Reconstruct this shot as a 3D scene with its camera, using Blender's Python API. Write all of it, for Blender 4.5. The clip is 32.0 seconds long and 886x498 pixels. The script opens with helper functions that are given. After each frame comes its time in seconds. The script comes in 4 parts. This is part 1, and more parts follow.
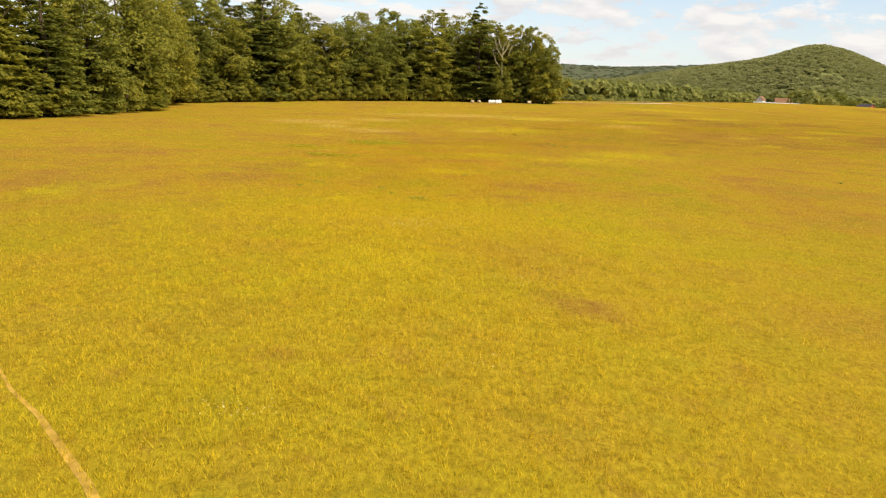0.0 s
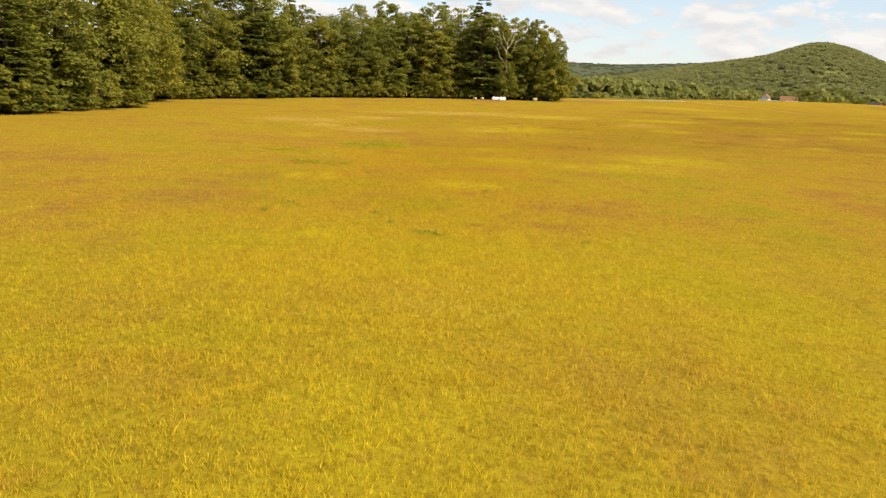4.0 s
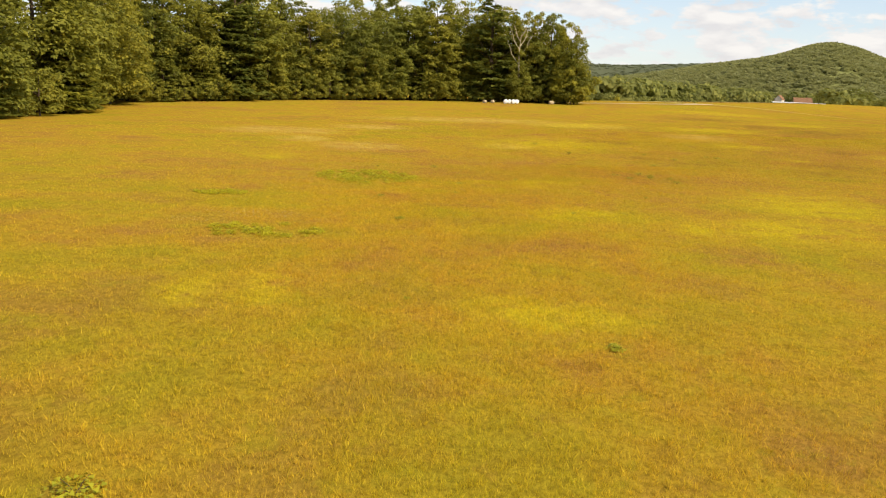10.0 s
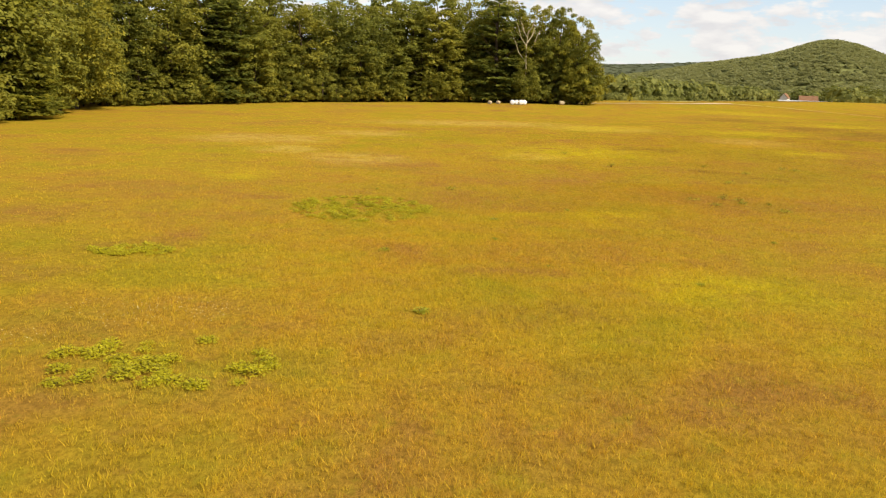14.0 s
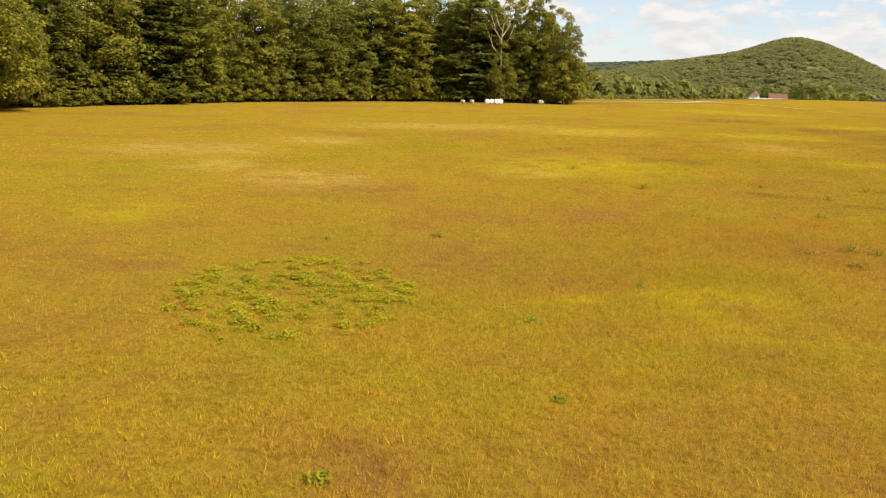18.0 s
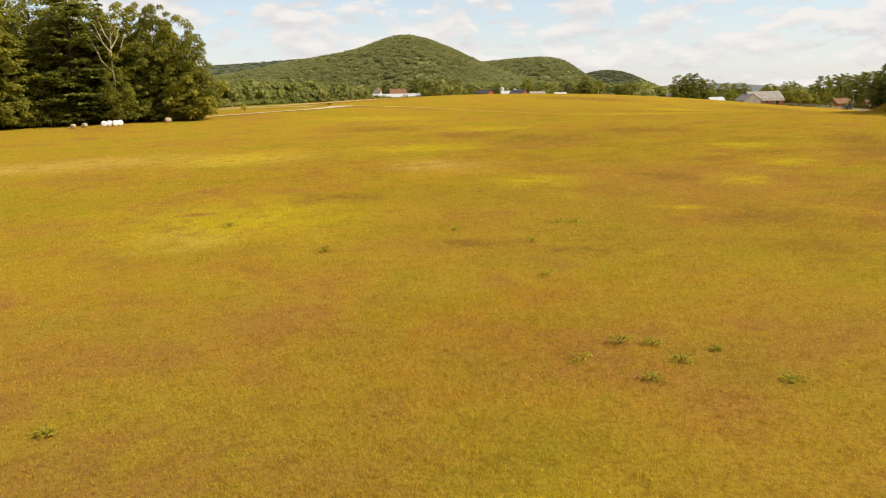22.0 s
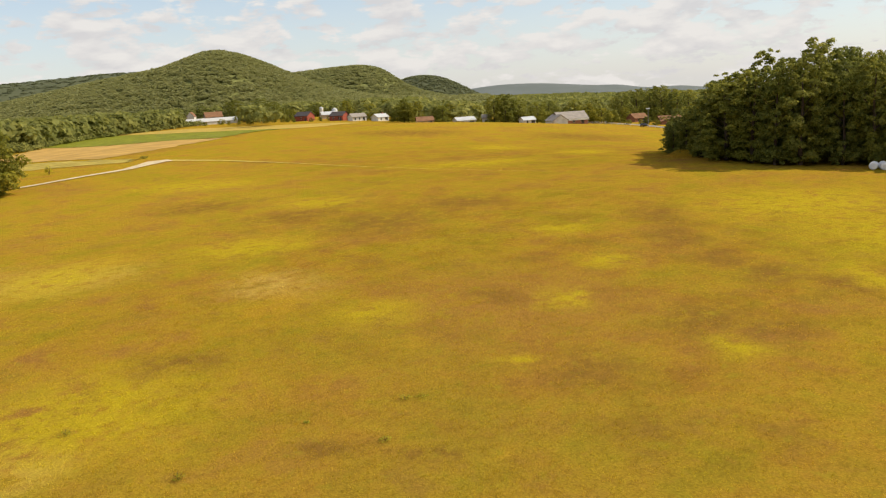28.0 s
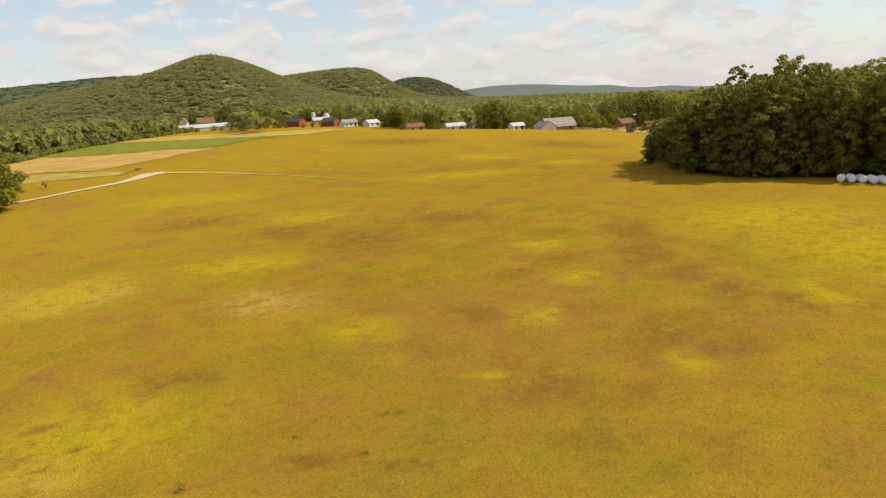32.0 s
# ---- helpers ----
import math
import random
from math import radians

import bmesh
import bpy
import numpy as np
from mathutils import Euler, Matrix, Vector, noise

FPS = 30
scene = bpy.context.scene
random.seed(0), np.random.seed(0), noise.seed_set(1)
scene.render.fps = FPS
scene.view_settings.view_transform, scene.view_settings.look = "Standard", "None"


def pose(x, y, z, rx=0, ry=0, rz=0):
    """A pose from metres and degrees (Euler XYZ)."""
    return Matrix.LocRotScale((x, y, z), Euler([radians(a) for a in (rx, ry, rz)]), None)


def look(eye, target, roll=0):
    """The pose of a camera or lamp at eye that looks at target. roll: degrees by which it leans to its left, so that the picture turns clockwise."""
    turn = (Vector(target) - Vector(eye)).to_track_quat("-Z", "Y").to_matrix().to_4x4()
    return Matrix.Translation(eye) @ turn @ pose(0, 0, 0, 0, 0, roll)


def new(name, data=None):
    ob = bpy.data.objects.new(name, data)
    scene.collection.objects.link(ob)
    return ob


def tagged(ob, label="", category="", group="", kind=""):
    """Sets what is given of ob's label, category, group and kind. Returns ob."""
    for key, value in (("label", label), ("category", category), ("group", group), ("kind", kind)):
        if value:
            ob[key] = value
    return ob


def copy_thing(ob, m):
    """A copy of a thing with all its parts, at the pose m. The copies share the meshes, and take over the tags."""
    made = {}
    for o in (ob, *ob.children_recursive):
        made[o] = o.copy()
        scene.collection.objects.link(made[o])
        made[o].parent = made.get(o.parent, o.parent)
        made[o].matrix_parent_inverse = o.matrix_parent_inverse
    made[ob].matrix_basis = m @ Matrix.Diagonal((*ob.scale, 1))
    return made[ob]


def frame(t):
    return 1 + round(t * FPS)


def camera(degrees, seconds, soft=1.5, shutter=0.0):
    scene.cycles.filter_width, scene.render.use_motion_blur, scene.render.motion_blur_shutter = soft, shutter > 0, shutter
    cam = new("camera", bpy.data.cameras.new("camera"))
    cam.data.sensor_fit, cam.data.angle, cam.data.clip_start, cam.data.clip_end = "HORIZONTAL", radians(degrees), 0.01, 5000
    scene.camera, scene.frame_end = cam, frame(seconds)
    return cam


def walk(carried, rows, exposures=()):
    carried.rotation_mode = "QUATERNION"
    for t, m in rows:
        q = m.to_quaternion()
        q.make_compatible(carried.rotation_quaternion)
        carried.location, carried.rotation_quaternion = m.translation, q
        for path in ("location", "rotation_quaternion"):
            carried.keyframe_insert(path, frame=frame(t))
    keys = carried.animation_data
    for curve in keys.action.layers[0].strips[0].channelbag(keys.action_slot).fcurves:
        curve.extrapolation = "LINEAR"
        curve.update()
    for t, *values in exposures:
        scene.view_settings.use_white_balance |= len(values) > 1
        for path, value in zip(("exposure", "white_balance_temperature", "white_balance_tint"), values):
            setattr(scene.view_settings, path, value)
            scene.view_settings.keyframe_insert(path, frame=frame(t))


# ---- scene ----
cam = camera(58.0, 32.0, soft=1.2)
# seconds, place, heading to the left, tilt up, roll
PATH = [
    (0, (0.00, 0.00, 6.45), 0.01, -11.14, 2.63),
    (0.5, (-0.10, 1.46, 6.37), 0.03, -11.15, 2.60),
    (1, (-0.20, 2.90, 6.33), 0.01, -11.18, 2.62),
    (1.5, (-0.32, 4.33, 6.32), -0.02, -11.22, 2.66),
    (2, (-0.45, 5.78, 6.29), -0.06, -11.25, 2.69),
    (2.5, (-0.57, 7.29, 6.22), -0.10, -11.26, 2.71),
    (3, (-0.70, 8.82, 6.14), -0.12, -11.28, 2.73),
    (3.5, (-0.81, 10.35, 6.08), -0.13, -11.31, 2.76),
    (5.5, (-1.22, 18.16, 6.11), -0.18, -11.22, 2.72),
    (6, (-1.34, 20.22, 6.15), -0.17, -11.24, 2.71),
    (6.5, (-1.48, 22.24, 6.19), -0.18, -11.27, 2.72),
    (7, (-1.61, 24.25, 6.25), -0.20, -11.29, 2.75),
    (7.5, (-1.75, 26.27, 6.31), -0.21, -11.31, 2.80),
    (8, (-1.90, 28.30, 6.37), -0.19, -11.32, 2.85),
    (8.5, (-2.07, 30.30, 6.40), -0.18, -11.31, 2.87),
    (9, (-2.26, 32.27, 6.39), -0.18, -11.30, 2.88),
    (9.5, (-2.49, 34.21, 6.39), -0.20, -11.30, 2.88),
    (10, (-2.71, 36.13, 6.40), -0.21, -11.29, 2.86),
    (10.5, (-2.93, 38.06, 6.43), -0.19, -11.27, 2.82),
    (11, (-3.13, 39.93, 6.45), -0.18, -11.26, 2.75),
    (11.5, (-3.32, 41.79, 6.45), -0.18, -11.25, 2.67),
    (12, (-3.52, 43.65, 6.39), -0.22, -11.24, 2.56),
    (12.5, (-3.72, 45.49, 6.31), -0.30, -11.23, 2.46),
    (13, (-3.89, 47.35, 6.21), -0.36, -11.22, 2.41),
    (13.5, (-4.03, 49.22, 6.15), -0.39, -11.22, 2.41),
    (14, (-4.16, 51.08, 6.17), -0.41, -11.21, 2.41),
    (14.5, (-4.29, 52.91, 6.23), -0.44, -11.22, 2.40),
    (16.5, (-4.73, 61.92, 6.30), -0.51, -11.25, 2.52),
    (17, (-4.82, 63.71, 6.20), -0.89, -11.27, 2.50),
    (17.5, (-4.86, 65.51, 6.12), -1.60, -11.26, 2.45),
    (18, (-4.87, 67.33, 6.09), -2.84, -11.22, 2.29),
    (18.5, (-4.91, 69.09, 6.19), -4.68, -11.16, 2.01),
    (19, (-4.96, 70.72, 6.44), -7.01, -11.08, 1.65),
    (19.5, (-4.98, 72.24, 6.77), -9.82, -11.00, 1.23),
    (20, (-4.96, 73.64, 7.11), -13.27, -10.94, 0.74),
    (20.5, (-4.85, 74.92, 7.47), -16.92, -10.90, 0.27),
    (21, (-4.56, 76.07, 7.79), -20.34, -10.88, -0.20),
    (21.5, (-4.05, 77.21, 8.00), -23.98, -10.88, -0.71),
    (22, (-3.48, 78.34, 8.14), -27.99, -10.92, -1.19),
    (22.5, (-3.04, 79.28, 8.33), -31.64, -10.97, -1.57),
    (23, (-2.77, 79.92, 8.70), -34.22, -10.99, -1.88),
    (23.5, (-2.61, 80.35, 9.29), -35.71, -11.00, -2.14),
    (24, (-2.57, 80.63, 10.09), -36.72, -11.01, -2.38),
    (24.5, (-2.63, 80.74, 11.08), -37.58, -11.02, -2.57),
    (25, (-2.71, 80.74, 12.20), -38.35, -11.03, -2.67),
    (25.5, (-2.75, 80.66, 13.34), -39.07, -11.05, -2.73),
    (27.5, (-3.32, 79.63, 17.34), -40.82, -11.06, -3.38),
    (28, (-3.49, 78.98, 18.23), -40.31, -11.10, -3.46),
    (28.5, (-3.72, 78.30, 19.08), -40.53, -11.17, -3.55),
    (29, (-4.00, 77.68, 19.86), -41.10, -11.22, -3.67),
    (29.5, (-4.27, 77.13, 20.52), -41.56, -11.24, -3.80),
    (30, (-4.50, 76.62, 20.97), -41.89, -11.25, -3.87),
    (30.5, (-4.71, 76.14, 21.15), -41.99, -11.23, -3.88),
    (31, (-4.93, 75.70, 21.11), -41.77, -11.19, -3.87),
    (31.5, (-5.14, 75.29, 20.98), -41.31, -11.14, -3.85),
    (32, (-5.35, 74.88, 20.79), -40.78, -11.06, -3.84),
]


def aim(heading, tilt, roll):
    h, p = radians(heading), radians(tilt)
    return (-math.sin(h) * math.cos(p), math.cos(h) * math.cos(p), math.sin(p))


walk(cam, [(t, look(e, tuple(Vector(e) + Vector(aim(h, p, r))), r)) for t, e, h, p, r in PATH], [(0, 0.43), (19, 0.39), (24, 0.27), (32, 0.19)])

# ---------------------------------------------------------------- light
SUN_AZ, SUN_EL = 126.0, 43.0
sun = new("sun", bpy.data.lights.new("sun", "SUN"))
sun.data.energy, sun.data.angle, sun.data.color = 4.6, radians(0.55), (1.0, 0.87, 0.66)
s_az, s_el = radians(SUN_AZ), radians(SUN_EL)
to_sun = Vector((math.sin(s_az) * math.cos(s_el), math.cos(s_az) * math.cos(s_el), math.sin(s_el)))
sun.matrix_world = look(tuple(to_sun * 300), (0, 0, 0))


def node(tree, kind, operation=None, **sockets):
    n = tree.nodes.new(kind)
    if operation:
        n.operation = operation
    for k, v in sockets.items():
        n.inputs[k].default_value = v
    return n


world = bpy.data.worlds.new("sky")
scene.world = world
world.use_nodes = True
wt = world.node_tree
wt.nodes.clear()
L = wt.links.new
sky = node(wt, "ShaderNodeTexSky")
sky.sky_type, sky.sun_disc, sky.sun_elevation, sky.sun_rotation = "NISHITA", False, s_el, s_az
sky.air_density, sky.dust_density, sky.ozone_density = 1.0, 0.6, 1.6
co = node(wt, "ShaderNodeTexCoord")
sep = node(wt, "ShaderNodeSeparateXYZ")
L(co.outputs["Generated"], sep.inputs[0])
# cumulus: noise over the directions, drawn out along the horizon; tops are lighter than bases
cv = node(wt, "ShaderNodeMapping")
cv.inputs["Scale"].default_value = (11, 11, 30)
L(co.outputs["Generated"], cv.inputs["Vector"])
cv2 = node(wt, "ShaderNodeMapping")
cv2.inputs["Scale"].default_value, cv2.inputs["Location"].default_value = (11, 11, 30), (0, 0, 0.32)
L(co.outputs["Generated"], cv2.inputs["Vector"])
big = node(wt, "ShaderNodeTexNoise", Scale=1.25, Detail=7.0, Roughness=0.55, Distortion=0.1)
L(cv.outputs[0], big.inputs["Vector"])
over = node(wt, "ShaderNodeTexNoise", Scale=1.25, Detail=4.0, Roughness=0.5, Distortion=0.1)
L(cv2.outputs[0], over.inputs["Vector"])
fine = node(wt, "ShaderNodeTexNoise", Scale=0.4, Detail=2.0)
L(cv.outputs[0], fine.inputs["Vector"])
add = node(wt, "ShaderNodeMath", operation="MULTIPLY_ADD")
add.inputs[1].default_value = 0.5
L(fine.outputs[0], add.inputs[0]); L(big.outputs[0], add.inputs[2])
cover = node(wt, "ShaderNodeMapRange")
cover.interpolation_type = "SMOOTHSTEP"
for k, v in zip((1, 2, 3, 4), (0.735, 0.83, 0.02, 0.92)):
    cover.inputs[k].default_value = v
L(add.outputs[0], cover.inputs[0])
# small puffs low over the horizon
cv3 = node(wt, "ShaderNodeMapping")
cv3.inputs["Scale"].default_value, cv3.inputs["Location"].default_value = (22, 22, 66), (3.1, 0.4, 0.2)
L(co.outputs["Generated"], cv3.inputs["Vector"])
puff = node(wt, "ShaderNodeTexNoise", Scale=1.0, Detail=6.0, Roughness=0.58)
L(cv3.outputs[0], puff.inputs["Vector"])
pcov = node(wt, "ShaderNodeMapRange")
pcov.interpolation_type = "SMOOTHSTEP"
for k, v in zip((1, 2, 3, 4), (0.49, 0.60, 0.0, 0.85)):
    pcov.inputs[k].default_value = v
L(puff.outputs[0], pcov.inputs[0])
call = node(wt, "ShaderNodeMath", operation="MAXIMUM")
L(cover.outputs[0], call.inputs[0]); L(pcov.outputs[0], call.inputs[1])
diff = node(wt, "ShaderNodeMath", operation="SUBTRACT")
L(big.outputs[0], diff.inputs[0]); L(over.outputs[0], diff.inputs[1])
shade = node(wt, "ShaderNodeMapRange")
for k, v in zip((1, 2, 3, 4), (-0.10, 0.12, 0.0, 1.0)):
    shade.inputs[k].default_value = v
L(diff.outputs[0], shade.inputs[0])
ccol = node(wt, "ShaderNodeMix")
ccol.data_type = "RGBA"
ccol.inputs[6].default_value, ccol.inputs[7].default_value = (4.75, 4.6, 4.6, 1), (5.85, 5.6, 5.35, 1)
L(shade.outputs[0], ccol.inputs[0])
mixs = node(wt, "ShaderNodeMix")
mixs.data_type = "RGBA"
haze = node(wt, "ShaderNodeMapRange")
for k, v in zip((1, 2, 3, 4), (0.0, 0.2, 0.62, 0.12)):
    haze.inputs[k].default_value = v
L(sep.outputs[2], haze.inputs[0])
hazy = node(wt, "ShaderNodeMix")
hazy.data_type = "RGBA"
hazy.inputs[7].default_value = (5.1, 5.1, 5.35, 1)
L(haze.outputs[0], hazy.inputs[0]); L(sky.outputs[0], hazy.inputs[6])
L(call.outputs[0], mixs.inputs[0]); L(hazy.outputs[2], mixs.inputs[6]); L(ccol.outputs[2], mixs.inputs[7])
back = node(wt, "ShaderNodeBackground", Strength=0.125)
L(mixs.outputs[2], back.inputs[0])
wo = node(wt, "ShaderNodeOutputWorld")
L(back.outputs[0], wo.inputs[0])


# ---------------------------------------------------------------- materials
def material(name, rough=0.8, spec=0.25):
    m = bpy.data.materials.new(name)
    m.use_nodes = True
    t = m.node_tree
    p = t.nodes["Principled BSDF"]
    p.inputs["Roughness"].default_value = rough
    p.inputs["Specular IOR Level"].default_value = spec
    return m, t, p


def ramp(t, fac, stops):
    r = t.nodes.new("ShaderNodeValToRGB")
    e = r.color_ramp.elements
    while len(e) < len(stops):
        e.new(0.5)
    for el, (pos, col) in zip(e, stops):
        el.position, el.color = pos, (*col, 1)
    t.links.new(fac, r.inputs[0])
    return r.outputs[0]


def noise_at(t, scale, detail=4.0, rough=0.55, coord=None, stretch=None, shift=0.0):
    n = t.nodes.new("ShaderNodeTexNoise")
    n.inputs["Scale"].default_value, n.inputs["Detail"].default_value, n.inputs["Roughness"].default_value = scale, detail, rough
    c = coord
    if c is None:
        c = t.nodes.new("ShaderNodeNewGeometry").outputs["Position"]
    if stretch or shift:
        mp = t.nodes.new("ShaderNodeMapping")
        mp.inputs["Scale"].default_value = stretch or (1, 1, 1)
        mp.inputs["Location"].default_value = (shift, shift * 0.7, 0)
        t.links.new(c, mp.inputs["Vector"])
        c = mp.outputs[0]
    t.links.new(c, n.inputs["Vector"])
    return n.outputs[0]


def mix(t, fac, a, b, how="MIX"):
    m = t.nodes.new("ShaderNodeMix")
    m.data_type, m.blend_type = "RGBA", how
    for k, v in ((0, fac), (6, a), (7, b)):
        if isinstance(v, (int, float)):
            m.inputs[k].default_value = v
        elif isinstance(v, tuple):
            m.inputs[k].default_value = (*v, 1)
        else:
            t.links.new(v, m.inputs[k])
    return m.outputs[2]


def bump(t, p, height, strength, dist):
    b = t.nodes.new("ShaderNodeBump")
    b.inputs["Strength"].default_value, b.inputs["Distance"].default_value = strength, dist
    t.links.new(height, b.inputs["Height"])
    t.links.new(b.outputs[0], p.inputs["Normal"])


def clamp_range(t, v, a, b, c=0.0, d=1.0):
    m = t.nodes.new("ShaderNodeMapRange")
    m.interpolation_type = "SMOOTHSTEP"
    for k, x in zip((1, 2, 3, 4), (a, b, c, d)):
        m.inputs[k].default_value = x
    t.links.new(v, m.inputs[0])
    return m.outputs[0]


# patches of one kind of grass: centre and half-widths in metres; those that end in late lie along axes turned by TURNED degrees
TURNED = 41.0
PATCHES = {
    "brown_late": ((-30, 150, 4.2, 7.8), (-31, 138, 3.1, 5.0), (-30, 129, 2.8, 4.2), (-28, 123, 3.3, 3.6), (-24, 118, 2.9, 3.3), (-63, 157, 8.0, 7.4), (-76, 166, 6.7, 5.7), (-93, 179, 8.2, 6.5), (-51, 121, 2.2, 2.9), (-74, 109, 3.2, 2.5), (-61, 95, 2.3, 1.5), (-56, 94, 1.8, 1.2), (-47, 103, 3.5, 3.1), (-37, 112, 3.5, 3.8), (-33, 108, 3.0, 2.9), (-53, 168, 6.9, 5.7), (-13, 309, 18.6, 17.3), (-67, 316, 20.4, 11.9)),
    "bright_late": ((-42, 146, 3.0, 3.4), (-40, 131, 2.7, 3.0), (-46, 119, 2.6, 2.8), (-51, 106, 1.7, 1.2), (-77, 101, 9, 8), (-95, 137, 5.5, 8.2), (-12, 152, 14, 11), (-6, 134, 14, 15), (-41, 267, 9.0, 9.7), (-23, 240, 6.7, 11.0), (-74, 177, 7.0, 5.8), (-61, 118, 3.8, 3.8), (-37, 106, 2.0, 2.6), (-78, 147, 7.4, 6.3), (-21, 119, 2.6, 5.2), (-100, 204, 12.1, 8.2), (-49, 219, 15.0, 9.0)),
    "gold_late": ((-70, 120, 3.2, 6.4), (-91, 144, 5.1, 3.9), (-58, 110, 2.5, 2.2), (-52, 93, 1.0, 0.9)),
    "dull_late": ((-43, 98, 10, 12), (-34, 116, 11, 13), (-65, 165, 22, 24), (-45, 140, 60, 60), (-40, 230, 60, 60)),
    "fresh": ((-4, 12, 24, 22), (0, 30, 16, 14)),
    "dry": ((0, 96, 30, 16), (14, 84, 18, 14), (30, 112, 26, 16)),
    "straw": ((-20, 134, 4.2, 6.9), (-18, 122, 3.1, 3.5), (-13, 145, 5.0, 5.9), (-11, 117, 4.2, 4.6), (4, 122, 2.9, 3.5), (31, 144, 4.8, 6.7), (-25, 134, 4.7, 7.3), (1, 172, 16.6, 7.4), (18, 165, 8.7, 6.9)),
    "rust": ((-4, 102, 1.7, 2.4), (0, 103, 1.4, 1.9), (4, 103, 2.4, 3.9), (-13, 92, 1.0, 2.2), (0, 92, 0.8, 0.9), (4, 87, 0.8, 1.4), (3, 84, 0.8, 0.9), (-12, 52, 1.9, 2.3), (8, 64, 2.3, 1.9), (40, 124, 10.9, 12.1), (3, 42, 1.6, 1.5), (1, 42, 0.8, 0.8), (-21, 82, 1.8, 3.3), (-13, 80, 1.4, 1.7), (-2, 94, 4.1, 4.3), (3, 18, 1.1, 1.3), (-12, 47, 2.6, 2.7), (-2, 75, 1.4, 1.0), (-16, 85, 1.1, 1.8), (1, 64, 1.3, 1.2)),
    "green": ((-2, 86, 0.9, 1.0), (0, 84, 1.1, 1.0), (1, 84, 0.8, 1.0), (-21, 134, 0.8, 4.5), (-9, 65, 2.4, 2.4), (-8, 87, 1.3, 2.4), (9, 48, 0.8, 1.1), (-2, 39, 0.8, 0.8), (-13, 65, 0.8, 0.9), (-14, 76, 1.1, 0.9), (-7, 45, 0.8, 0.8), (-8, 88, 2.6, 3.8), (-9, 89, 1.9, 2.9), (-3, 43, 0.8, 0.8)),
    "bright": ((12, 71, 4.7, 4.1), (-9, 56, 1.6, 1.5), (4, 73, 2.3, 2.5), (-7, 57, 1.2, 0.9), (-2, 21, 2.2, 2.6), (-4, 19, 1.0, 1.0), (18, 80, 5.3, 7.7), (-18, 39, 1.2, 3.8), (0, 55, 2.0, 2.2), (8, 70, 1.3, 2.8), (4, 88, 2.2, 2.7), (-5, 38, 1.1, 1.0), (-17, 103, 1.9, 3.1), (-1, 89, 1.4, 0.8)),
}


def patch_mask(t, where, items):
    total = None
    for x, y, a, b in items:
        sub = t.nodes.new("ShaderNodeVectorMath")
        sub.operation = "SUBTRACT"
        sub.inputs[1].default_value = (x, y, 0)
        t.links.new(where, sub.inputs[0])
        mul = t.nodes.new("ShaderNodeVectorMath")
        mul.operation = "MULTIPLY"
        mul.inputs[1].default_value = (1 / a, 1 / b, 0)
        t.links.new(sub.outputs[0], mul.inputs[0])
        ln = t.nodes.new("ShaderNodeVectorMath")
        ln.operation = "LENGTH"
        t.links.new(mul.outputs[0], ln.inputs[0])
        one = clamp_range(t, ln.outputs["Value"], 0.1, 1.5, 1.0, 0.0)
        if total is None:
            total = one
        else:
            mx = t.nodes.new("ShaderNodeMath")
            mx.operation = "MAXIMUM"
            t.links.new(total, mx.inputs[0])
            t.links.new(one, mx.inputs[1])
            total = mx.outputs[0]
    return total


def times(t, a, b):
    m = t.nodes.new("ShaderNodeMath")
    m.operation = "MULTIPLY"
    for k, v in ((0, a), (1, b)):
        if isinstance(v, (int, float)):
            m.inputs[k].default_value = v
        else:
            t.links.new(v, m.inputs[k])
    return m.outputs[0]


